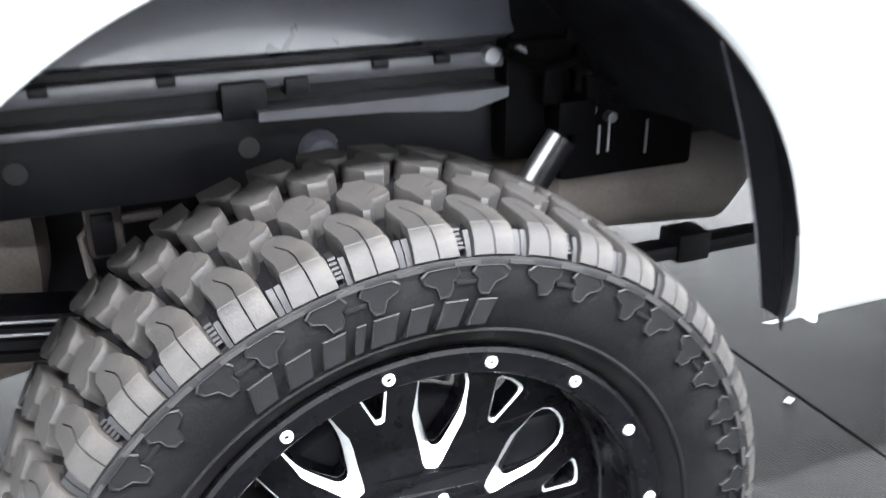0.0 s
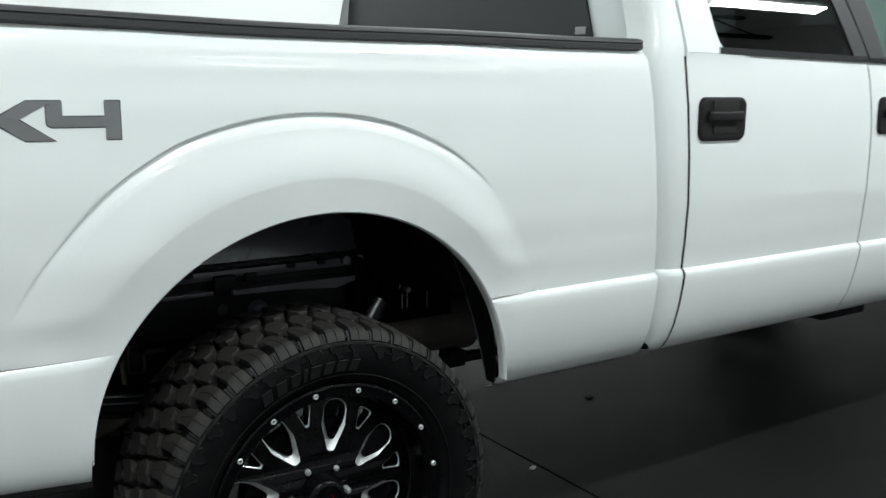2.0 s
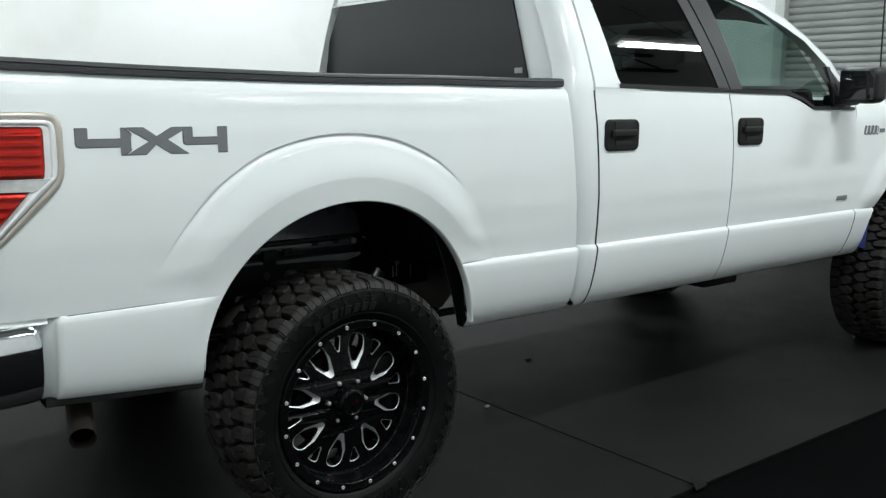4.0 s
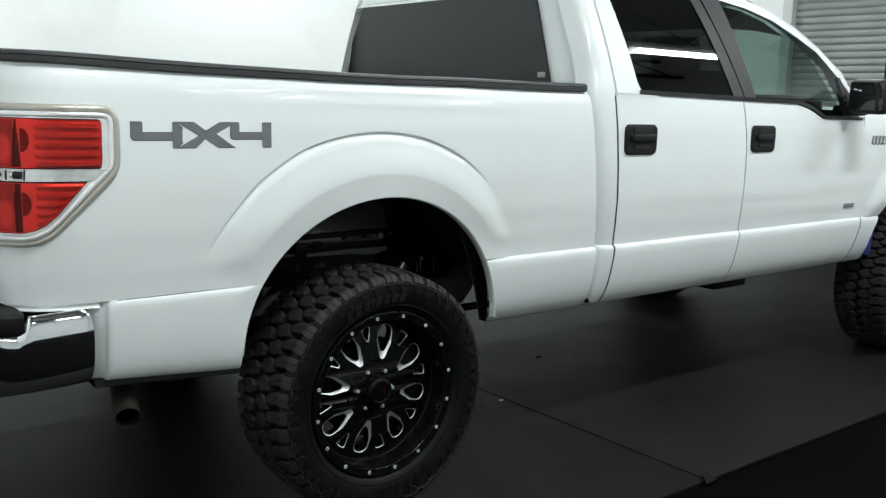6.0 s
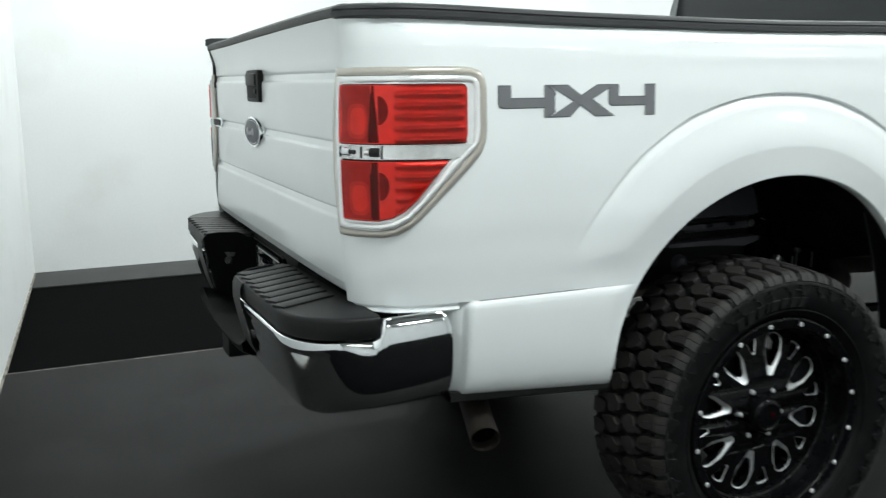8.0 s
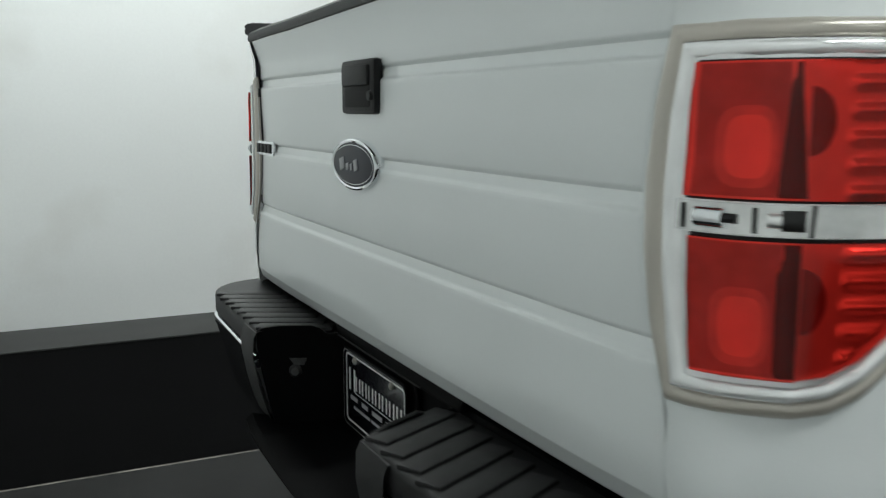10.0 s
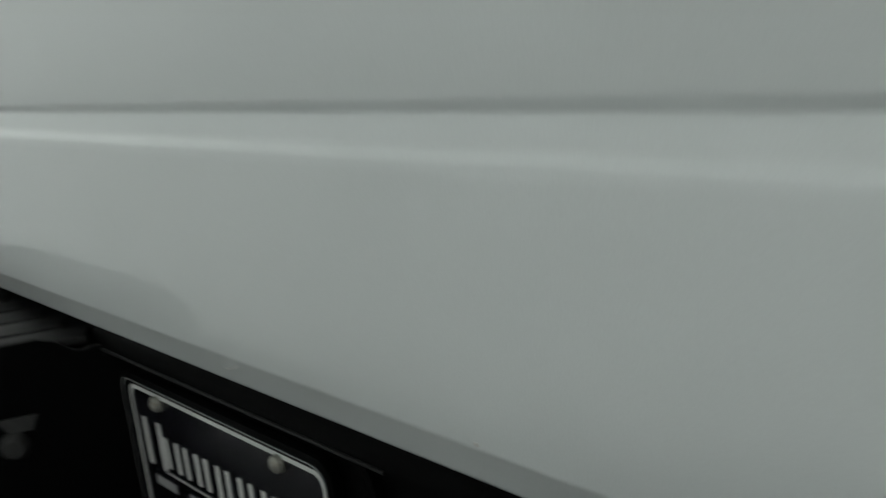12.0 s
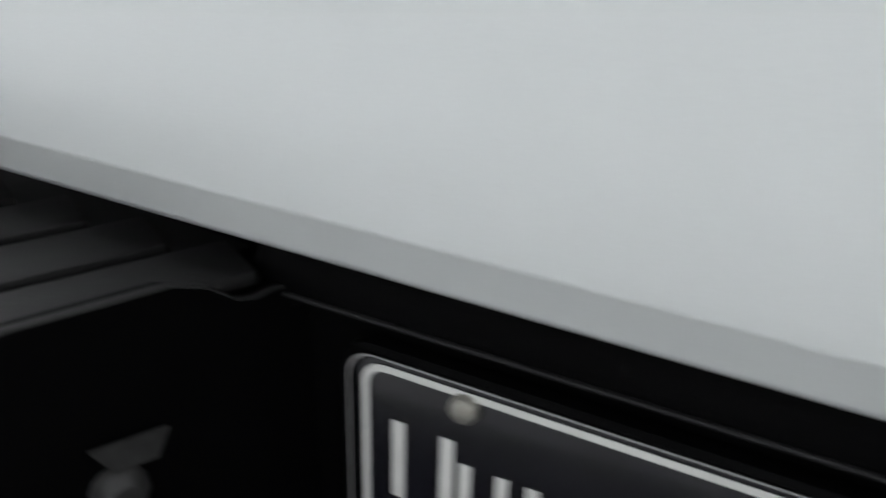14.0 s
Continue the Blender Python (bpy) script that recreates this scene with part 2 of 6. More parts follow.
def prism(points, depth, way, bm=None):
    """Points of a flat outline, pushed by depth along way."""
    bm = bm or bmesh.new()
    way = Vector(way) * depth
    a = [bm.verts.new(p) for p in points]
    b = [bm.verts.new(Vector(p) + way) for p in points]
    bm.faces.new(a), bm.faces.new(b)
    for i in range(len(a)):
        bm.faces.new((a[i], a[(i + 1) % len(a)], b[(i + 1) % len(a)], b[i]))
    return bm


def tube(points, radius, sides=10, bm=None, caps=True, radii=None):
    """A round bar along a line of points."""
    bm = bm or bmesh.new()
    pts = [Vector(p) for p in points]
    rows = []
    for i, p in enumerate(pts):
        d = (pts[min(i + 1, len(pts) - 1)] - pts[max(i - 1, 0)]).normalized()
        a = d.orthogonal().normalized() if i == 0 else (side - d * side.dot(d)).normalized()
        side, b = a, d.cross(a)
        r = radii[i] if radii else radius
        rows.append([bm.verts.new(p + (a * math.cos(k * 2 * math.pi / sides) + b * math.sin(k * 2 * math.pi / sides)) * r) for k in range(sides)])
    for u, v in zip(rows, rows[1:]):
        for k in range(sides):
            bm.faces.new((u[k], u[(k + 1) % sides], v[(k + 1) % sides], v[k]))
    if caps:
        bm.faces.new(rows[0]), bm.faces.new(rows[-1])
    return bm


def lathe(profile, steps=72, bm=None, axis="y"):
    """A profile of (radius, along the axis) turned about the y axis."""
    bm = bm or bmesh.new()
    rows = [[(r * math.cos(2 * math.pi * k / steps), y, r * math.sin(2 * math.pi * k / steps)) for k in range(steps)] for r, y in profile]
    return sheet(rows, bm, closed=True)


def lerp(table, x):
    return float(np.interp(x, [a for a, _ in table], [b for _, b in table]))


def smooth_lerp(table, x):
    xs, ys = [a for a, _ in table], [b for _, b in table]
    i = int(np.clip(np.searchsorted(xs, x) - 1, 0, len(xs) - 2))
    u = float(np.clip((x - xs[i]) / (xs[i + 1] - xs[i]), 0, 1))
    u = u * u * (3 - 2 * u)
    return ys[i] + (ys[i + 1] - ys[i]) * u


# ---- the bay ----
def wall_box(name, size, at, mat, turn=0.0):
    bm = block(size)
    ob = part(name, bm, mat, smooth=False)
    ob.matrix_world = pose(*at, 0, 0, turn)
    return tagged(ob, kind="structure")


BACK_Y, FRONT_X, SIDE_Y, TOP_Z = 5.15, 6.6, -6.2, 4.6
wall_box("floor", (13.0, 14.0, 0.2), (2.4, -0.4, -0.116), FLOOR_BLACK)
tagged(bpy.data.objects["floor"], "black painted floor of the bay", "floor")
tagged(wall_box("wall_north", (12.0, 0.2, 4.8), (3.4, BACK_Y + 0.1, 2.3), WALL), "plain white wall behind the truck", "wall")
tagged(wall_box("wall_west", (0.2, 14.0, 4.8), (-2.23, -0.6, 2.3), WALL, -3.0), "plain white wall beside the tailgate", "wall")
tagged(wall_box("wall_south", (12.0, 0.2, 4.8), (3.4, SIDE_Y - 0.1, 2.3), WALL), "plain pale wall closing the bay", "wall")
tagged(wall_box("ceiling", (13.0, 14.0, 0.2), (2.4, -0.4, TOP_Z + 0.1), CEILING), "grey ceiling over steel trusses", "ceiling")
SH_Y0, SH_Y1, SH_TOP = -1.4, 2.72, 3.4
tagged(wall_box("wall_east", (0.2, BACK_Y - SH_Y1, 4.8), (FRONT_X + 0.1, (BACK_Y + SH_Y1) / 2, 2.3), WALL), "white wall beside the roller shutter", "wall")
tagged(wall_box("wall_east_lower", (0.2, SH_Y0 - SIDE_Y, 4.8), (FRONT_X + 0.1, (SH_Y0 + SIDE_Y) / 2, 2.3), WALL), "white wall beside the roller shutter", "wall")
tagged(wall_box("wall_east_lintel", (0.2, SH_Y1 - SH_Y0, 4.7 - SH_TOP), (FRONT_X + 0.1, (SH_Y1 + SH_Y0) / 2, (4.7 + SH_TOP) / 2), WALL), "white wall above the roller shutter", "wall")
# floor mats
MAT_Y0, MAT_Y1 = -0.48, 2.69
for x0, x1, name in ((-2.6, 1.116, "mat_rear"), (1.124, 6.55, "mat_front")):
    bm = span(x0, x1, MAT_Y0, MAT_Y1, -0.0155, 0.0, 0.003)
    tagged(part(name, bm, MAT_GREY), "grey rubber floor mat under the truck", "mat", kind="structure")
tagged(part("floor_strip", span(-2.5, 6.55, 4.63, BACK_Y - 0.004, -0.0155, -0.006, 0.002), STRIP), "grey strip of floor along the wall", "floor", kind="structure")
bm = span(-2.3, 6.5, MAT_Y1 + 0.004, MAT_Y1 + 0.014, -0.0155, -0.002)
tagged(part("floor_edge", bm, WORN), "pale worn edge line beside the mat", "trim", kind="structure")

base = wall_box("baseboard", (0.012, 7.0, 0.016), (-2.010, 1.6, -0.005), WORN, -3.0)
tagged(base, "worn pale edge at the foot of the wall", "trim")


def roller_shutter():
    top = tagged(empty("roller_shutter"), "grey metal roller shutter, closed", "shutter", kind="")
    n, pitch = 52, 0.065
    prof = [(0.0, 0.0), (-0.010, 0.006), (-0.018, 0.024), (-0.016, 0.044), (-0.006, 0.058), (0.0, 0.065)]
    bm = sheet([[(x, y, z) for x, z in prof] for y in (SH_Y0 + 0.02, SH_Y1 - 0.02)])
    bmesh.ops.solidify(bm, geom=bm.faces[:], thickness=0.004)
    first = part("slat", bm, SLAT, top, at=Matrix.Translation((FRONT_X + 0.06, 0, 0.01)))
    for i in range(1, n):
        again(first, top, Matrix.Translation((FRONT_X + 0.06, 0, 0.01 + i * pitch)))
    for y in (SH_Y0, SH_Y1):
        part("guide", span(FRONT_X - 0.03, FRONT_X + 0.1, y - 0.05, y + 0.05, 0, SH_TOP, 0.006), SLAT, top, "steel side guide")
    part("drum_cover", span(FRONT_X - 0.25, FRONT_X + 0.0, SH_Y0 - 0.1, SH_Y1 + 0.1, SH_TOP, SH_TOP + 0.4, 0.02), SLAT, top)


roller_shutter()
chain = tagged(empty("pull_chain", at=pose(FRONT_X - 0.12, 1.62, 0)), "dark steel pull chain hanging by the shutter", "chain")
part("cord", tube([(0.0, 0.05 * math.sin(z * 0.6), z) for z in np.linspace(0.9, SH_TOP + 0.1, 12)], 0.007, 6), PLASTIC, chain)


def ceiling_light():
    top = empty("ceiling_light")
    tagged(top, "white fluorescent fixture hung under the trusses", "lamp", group="ceiling fixtures")
    part("housing", span(-0.64, 0.64, -0.11, 0.11, 0.0, 0.06, 0.008), WALL, top)
    for y in (-0.022, 0.022):
        part("tube", tube([(-0.6, y, -0.02), (0.6, y, -0.02)], 0.016, 8), TUBE, top)
    for x in (-0.45, 0.45):
        part("hanger", tube([(x, 0, 0.055), (x, 0, TOP_Z - LAMP_Z)], 0.006, 6), PLASTIC, top)
    return top


first = ceiling_light()
first.matrix_world = pose(*FIXTURES[0], LAMP_Z)
for fx, fy in FIXTURES[1:]:
    copy_thing(first, pose(fx, fy, LAMP_Z))


def roof_truss(y):
    top = tagged(empty("roof_truss"), "dark steel roof truss under the ceiling", "truss", group="roof trusses")
    lo, hi = 3.95, 4.45
    for z in (lo, hi):
        part("chord", span(-2.4, 6.6, -0.04, 0.04, z, z + 0.06, 0.004), UNDER, top)
    for i in range(12):
        x = -2.2 + i * 0.72
        part("web", tube([(x, 0, lo + 0.03), (x + 0.36, 0, hi + 0.03), (x + 0.72, 0, lo + 0.03)], 0.018, 6), UNDER, top)
    top.matrix_world = pose(0, y, 0)
    return top


first = roof_truss(-5.2)
for y in (-2.9, 0.0, 2.7):
    copy_thing(first, pose(0, y, 0))


# ---- the truck ----
truck = tagged(empty("pickup_truck"), "lifted white crew-cab pickup truck parked on rubber mats", "pickup truck")
YC = 0.97                     # the truck's middle line
ARCH = (0.008, 0.584, 0.494, 0.463)  # wheel arch: x, z, half width, height
STEP = 0.805                 # height of the step along the flank
BED_FRONT, CAB_REAR = 1.012, 1.04


def mirrored(p):
    return Vector((p[0], 2 * YC - p[1], p[2]))


UPPER = [(0.80, 0.040), (0.83, 0.037), (0.90, 0.029), (1.0, 0.021), (1.12, 0.018), (1.25, 0.020), (1.33, 0.026), (1.37, 0.033), (1.395, 0.045), (1.405, 0.06)]
LOWER = [(0.549, 0.120), (0.555, 0.102), (0.568, 0.085), (0.598, 0.066), (0.64, 0.050), (0.70, 0.037), (0.76, 0.029), (0.785, 0.027), (0.795, 0.029), (0.801, 0.034), (0.805, 0.040)]
# bulge of the wheel arch from its lip (0) out to the crease (1)
GROOVE = [(0.0, 0.0), (0.86, 0.0), (0.92, -0.0025), (0.96, -0.0075), (0.985, -0.0100), (0.997, -0.0095), (1.010, -0.001), (1.02, 0.0)]
CREASE = [(0, 0.60), (20, 0.60), (34, 0.605), (49, 0.632), (62, 0.650), (77, 0.664), (90, 0.670), (115, 0.682), (128, 0.677), (138, 0.667), (160, 0.66), (180, 0.66)]


_a = np.linspace(0, math.pi / 2, 60)
_n = 2 / 2.9
_cx = -0.78 - 0.341 * np.cos(_a) ** _n
_cy = 0.172 - 0.172 * np.sin(_a) ** _n
_cl = np.concatenate([[0], np.cumsum(np.hypot(np.diff(_cx), np.diff(_cy)))])
CORNER_LEN = float(_cl[-1])


def plan(length):
    if length >= CORNER_LEN:
        return Vector((-0.78 + length - CORNER_LEN, 0.0, 0)), Vector((0, -1, 0))
    x, y = float(np.interp(length, _cl, _cx)), float(np.interp(length, _cl, _cy))
    d = 0.004
    a = Vector((float(np.interp(length - d, _cl, _cx)), float(np.interp(length - d, _cl, _cy)), 0))
    b = Vector((float(np.interp(length + d, _cl, _cx)), float(np.interp(length + d, _cl, _cy)), 0))
    t = (b - a).normalized()
    return Vector((x, y, 0)), Vector((t.y, -t.x, 0))


def length_at(x):
    return CORNER_LEN + x + 0.78 if x >= -0.78 else float(np.interp(x, _cx, _cl))


def lean_back(x, z):
    """The bed's front edge leans back towards the top."""
    return -0.13 * max(0.0, z - STEP) * max(0.0, min(1.0, (x - 0.76) / 0.25))


FLUSH = [(0.80, 0.018), (0.9, 0.014), (1.0, 0.004), (1.1, 0.0), (1.28, 0.0), (1.33, 0.004), (1.352, 0.007), (1.37, 0.015), (1.395, 0.033), (1.405, 0.048)]


def corner_out(length, z):
    """The corner swells to lie flush with the tailgate."""
    w = max(0.0, 1 - length / 0.11)
    return w * w * (3 - 2 * w) * (0.016 + lerp(FLUSH, z))


def rail_rise(length):
    """The rail climbs a little towards the tailgate."""
    u = max(0.0, 1 - length / 1.1)
    return 0.020 * u * u * (3 - 2 * u)


EDGE_BOW = [(0.95, 0.0), (0.98, 0.016), (1.03, 0.036), (1.09, 0.050), (1.15, 0.053), (1.22, 0.046), (1.28, 0.032), (1.31, 0.022), (1.345, 0.014), (1.39, 0.0)]


def edge_bow(z):
    """The tailgate's side edge bows inwards at the height of the lamp."""
    return smooth_lerp(EDGE_BOW, z)


def flank(length, z, out=0.0):
    """A point of the bed's outer skin."""
    p, n = plan(length)
    q = p + Vector((0, 0, z)) - n * (smooth_lerp(UPPER, z) - out - corner_out(length, z))
    q.x += lean_back(q.x, z)
    q.y += edge_bow(z) * max(0.0, 1 - length / 0.09) ** 2
    q.z += rail_rise(length) * min(1.0, max(0.0, (z - 1.33) / 0.06))
    return q


def lip_y(a):
    """How far in the arch's lip lies: it tucks under towards the front."""
    c = math.cos(a)
    return 0.006 + (0.030 if c > 0 else 0.034) * c * c


def arch_point(q, a, spread=1.0):
    """A point of the arch: q from the lip to the crease, a its angle. x, y, z."""
    cx, cz, rx, rz = ARCH
    wide = lerp(CREASE, math.degrees(a)) / 0.467 - 1

    def bulge(q):
        r = 1 + wide * q * spread
        x, z = cx + rx * r * math.cos(a), cz + rz * r * math.sin(a)
        up = min(1.0, max(0.0, (z - STEP) / 0.13))
        fade = 0.15 + 0.85 * up * up * (3 - 2 * up)
        deg = math.degrees(a)
        keep = min(1.0, max(0.0, (deg - 50) / 24)) * min(1.0, max(0.0, (152 - deg) / 26))
        off = (0.012 + 0.0085 * math.sin(a) ** 2) * (0.5 + 0.5 * math.cos(math.pi * min(1.0, max(0.0, (q - 0.38) / 0.66)))) + lerp(GROOVE, q) * max(0.0, keep)
        y = (smooth_lerp(UPPER, z) if z > STEP else smooth_lerp(LOWER, z)) - off * fade
        return Vector((x, y, z))
    p = bulge(q)
    # the flat band beside the lip widens where it runs out along the step
    band = 0.36 + 0.5 * math.exp(-max(0.0, p.z - STEP) / 0.045)
    if q < band:
        p.y = lip_y(a) + (bulge(band).y - lip_y(a)) * q / band
    return p


def bed_side(flip):
    own = mirrored if flip else Vector
    bm = bmesh.new()
    qs, steps, ring = sorted(set([k * 1.12 / 30 for k in range(31)] + [0.31, 0.36, 0.85, 0.88, 0.91, 0.95, 0.965, 0.98, 0.995, 1.008, 1.02])), 80, []
    for q in qs:
        ends = []
        for side in (1, -1):
            a, b = 0.05, 1.2
            for _ in range(40):
                m = (a + b) / 2
                if arch_point(q, m if side > 0 else math.pi - m).z < STEP:
                    a = m
                else:
                    b = m
            ends.append(m)
        a0, a1 = math.pi - ends[1], ends[0]
        ring.append([own(arch_point(q, a0 + (a1 - a0) * k / steps)) for k in range(steps + 1)])
    sheet(ring, bm)
    # rolled lip of the arch
    lip = []
    for dy, dr in ((0.0, 0.0), (0.002, -0.005), (0.006, -0.008), (0.014, -0.009), (0.03, -0.006)):
        row = []
        for k in range(steps + 1):
            a = math.pi - 0.02 - (math.pi - 0.03) * k / steps
            p = arch_point(0.0, a)
            p.x, p.z, p.y = ARCH[0] + (p.x - ARCH[0]) * (1 + dr), ARCH[1] + (p.z - ARCH[1]) * (1 + dr), p.y + dy
            row.append(own(p))
        lip.append(row)
    part("arch_lip", sheet(lip), PAINT, truck, "rolled white lip of the wheel arch")
    # the skin above and beside the ring
    top = 1.405
    line = [own(p) for p in ring[-1]]
    xs, zs = [p[0] for p in line], [p[2] for p in line]
    cols = [(CORNER_LEN * k / 26, STEP) for k in range(27)]
    cols += [(length_at(-0.78 + (xs[0] + 0.78) * k / 4), STEP) for k in range(1, 4)]
    cols += [(length_at(x), z) for x, z in zip(xs, zs)]
    cols += [(length_at(xs[-1] + (BED_FRONT - xs[-1]) * k / 8), STEP) for k in range(1, 9)]
    sheet([[own(flank(L, z0 + (top - z0) * k / 22)) for k in range(23)] for L, z0 in cols], bm)
    # below the step, behind and ahead of the arch
    cx, cz, rx, rz = ARCH
    for x_end, sign in ((-0.864, -1), (BED_FRONT, 1)):
        rows = []
        for z, y in LOWER:
            xa = cx + sign * rx * math.sqrt(max(0, 1 - ((z - cz) / rz) ** 2))
            row = []
            for k in range(25):
                x = xa + (x_end - xa) * (k / 24) ** 1.5
                near = max(0.0, 1 - abs(x - xa) / 0.06)
                near = near * near * (3 - 2 * near)
                yy = y if sign > 0 else 0.026 + (y - 0.027) * 0.5
                a = math.atan2((z - cz) / rz, (xa - cx) / rx)
                rise = 0.030 * max(0.0, (x - xa) / (x_end - xa)) * (0.805 - z) / 0.256 if sign < 0 else 0.0
                row.append(own((x, yy + (max(yy, lip_y(a)) - yy) * near, z + rise)))
            rows.append(row)
        sheet(rows, bm)
    # return edge at the cab
    rows = []
    for z, y in LOWER[:-1] + [(z, smooth_lerp(UPPER, z)) for z in np.linspace(STEP, top, 14)]:
        x = BED_FRONT + lean_back(BED_FRONT, z)
        rows.append([own((x, y, z)), own((x + 0.006, y + 0.006, z)), own((x + 0.006, y + 0.06, z))])
    sheet(rows, bm)
    # added sheet closes the gap at the cab, grey so it reads shaded
    fill = [[own((x, (smooth_lerp(LOWER, z) if z < STEP else smooth_lerp(UPPER, z)) + 0.045, z)) for x in (0.96, 1.08)] for z in np.linspace(0.553, 1.39, 16)]
    part("gap_panel", sheet(fill), DECAL, truck)
    bmesh.ops.remove_doubles(bm, verts=bm.verts, dist=0.0006)
    return part("bed_side", bm, PAINT, truck, "white pickup bed side with flared wheel arch")


bed = {False: bed_side(False), True: bed_side(True)}


def rail_cap(flip):
    own = mirrored if flip else Vector
    prof = [(0.058, 1.397), (0.042, 1.4005), (0.0365, 1.404), (0.0365, 1.4125), (0.0385, 1.4145), (0.0385, 1.4165), (0.036, 1.4185), (0.0375, 1.423), (0.044, 1.4275), (0.058, 1.430), (0.16, 1.431), (0.165, 1.427), (0.165, 1.38)]
    rows = []
    for L in [0.003 + (CORNER_LEN - 0.003) * k / 24 for k in range(25)] + [length_at(-0.78 + 1.70 * k / 24) for k in range(1, 25)]:
        p, n = plan(L)
        wave = 0.001 * math.sin(L * 9) + rail_rise(L)
        rows.append([own(p + Vector((0, 0, z + wave)) - n * (y - corner_out(L, 1.395))) for y, z in prof])
    bm = sheet(rows)
    for row in (rows[0], rows[-1]):
        bm.faces.new([bm.verts.new(v) for v in row])
    part("rail_cap", bm, RAIL, truck, "black plastic bed rail cap")


rail_cap(False), rail_cap(True)
part("bed_floor", span(-1.06, 0.9, 0.46, 1.48, 0.985, 1.01), HOUSE, truck)
for y0, y1 in ((0.19, 0.46), (1.48, 1.75)):
    part("wheel_tub", span(-0.52, 0.53, y0, y1, 1.055, 1.12, 0.02), PAINT, truck)
    for x0, x1 in ((-1.06, -0.52), (0.53, 0.9)):
        part("bed_floor_edge", span(x0, x1, y0, y1, 0.985, 1.01), HOUSE, truck)
part("bed_front_panel", span(0.88, 0.91, 0.08, 1.86, 0.98, 1.40, 0.004), PAINT, truck)
for y in (0.16, 1.74):
    part("bed_inner_wall", span(-1.05, 0.88, y, y + 0.04, 1.10, 1.40), PAINT, truck)

# tailgate: skin with pressed lines, height and rearward place
GATE = [(0.8150, -1.0990), (0.8165, -1.1090), (0.8190, -1.1150), (0.8225, -1.1190), (0.8255, -1.1210), (0.8425, -1.1258), (0.8440, -1.1270), (0.8475, -1.1280), (0.9000, -1.1280), (0.9770, -1.1260), (0.9835, -1.1258), (0.9855, -1.1251), (0.9885, -1.1220), (0.9905, -1.1203), (0.9930, -1.1197), (1.0030, -1.1185), (1.0055, -1.1179), (1.0070, -1.1185), (1.0092, -1.1213), (1.0115, -1.1221), (1.0140, -1.1225), (1.0770, -1.1233), (1.1260, -1.1230), (1.1325, -1.1228), (1.1345, -1.1221), (1.1375, -1.1190), (1.1395, -1.1173), (1.1420, -1.1167), (1.1520, -1.1155), (1.1545, -1.1149), (1.1560, -1.1155), (1.1582, -1.1183), (1.1605, -1.1191), (1.1630, -1.1195), (1.2260, -1.1203), (1.2800, -1.1190), (1.2865, -1.1188), (1.2885, -1.1181), (1.2915, -1.1150), (1.2935, -1.1133), (1.2960, -1.1127), (1.3060, -1.1115), (1.3085, -1.1109), (1.3100, -1.1115), (1.3122, -1.1143), (1.3145, -1.1151), (1.3170, -1.1155), (1.3350, -1.1135), (1.3520, -1.1150), (1.3750, -1.1195), (1.3950, -1.1255), (1.4080, -1.1300), (1.4150, -1.1310)]
GATE = [(z, x + 0.0024 * max((max(0.0, 1 - abs(z - g - 0.0215) / 0.008) for g in (0.9835, 1.1325, 1.2865)))) for z, x in GATE]
G0, G1 = 0.176, 1.768


def gate_crown(y):
    """The gate curves forwards towards its side edges."""
    return 0.010 * abs((y - YC) / 0.8) ** 6


def gate_rise(y):
    return 0.022 * max(0.0, 1 - (y - G0) / 1.2) - 0.003


tailgate = empty("tailgate", truck)
tagged(tailgate, "white tailgate with three pressed lines, closed")
rows = []
ys = [G0 + 0.0, G0 + 0.002, G0 + 0.006] + list(np.linspace(G0 + 0.02, G0 + 0.14, 6)) + list(np.linspace(G0 + 0.20, G1 - 0.20, 12)) + list(np.linspace(G1 - 0.14, G1 - 0.02, 6)) + [G1 - 0.006, G1 - 0.002, G1]
for y in ys:
    e = min(y - G0, G1 - y)
    inset = 0.012 if e <= 0 else (0.003 if e < 0.003 else (0.0007 if e < 0.01 else 0))
    pull = lambda z: edge_bow(z) * (max(0.0, 1 - (y - G0) / 0.12) - max(0.0, 1 - (G1 - y) / 0.12))
    rows.append([(x + inset + gate_crown(y), y + pull(z), z + gate_rise(y) * min(1.0, max(0.0, (z - 1.33) / 0.06))) for z, x in GATE])
bm = sheet(rows)
part("gate_skin", bm, PAINT, tailgate)
part("gate_core", span(-1.100, -1.05, G0 + 0.066, G1 - 0.066, 0.820, 1.412), PAINT, tailgate)
prof = [(-1.128, 1.412), (-1.135, 1.414), (-1.137, 1.420), (-1.135, 1.434), (-1.128, 1.441), (-1.112, 1.444), (-1.06, 1.442), (-1.05, 1.436), (-1.05, 1.412)]
rows = [[(x + gate_crown(y), y, 1.408 + (z - 1.412) * 0.88 - 0.004 * abs(y - YC) ** 2 + gate_rise(y)) for x, z in prof] for y in np.linspace(G0 - 0.005, G1 + 0.005, 14)]
bm = sheet(rows)
for row in (rows[0], rows[-1]):
    bm.faces.new([bm.verts.new(v) for v in row])
part("gate_cap", bm, RAIL, tailgate, "black plastic tailgate top cap")


def oval(cx, cy, cz, a, b, way, n=40):
    return [Vector((cx, cy + a * math.cos(2 * math.pi * k / n), cz + b * math.sin(2 * math.pi * k / n))) + way for k in range(n)]


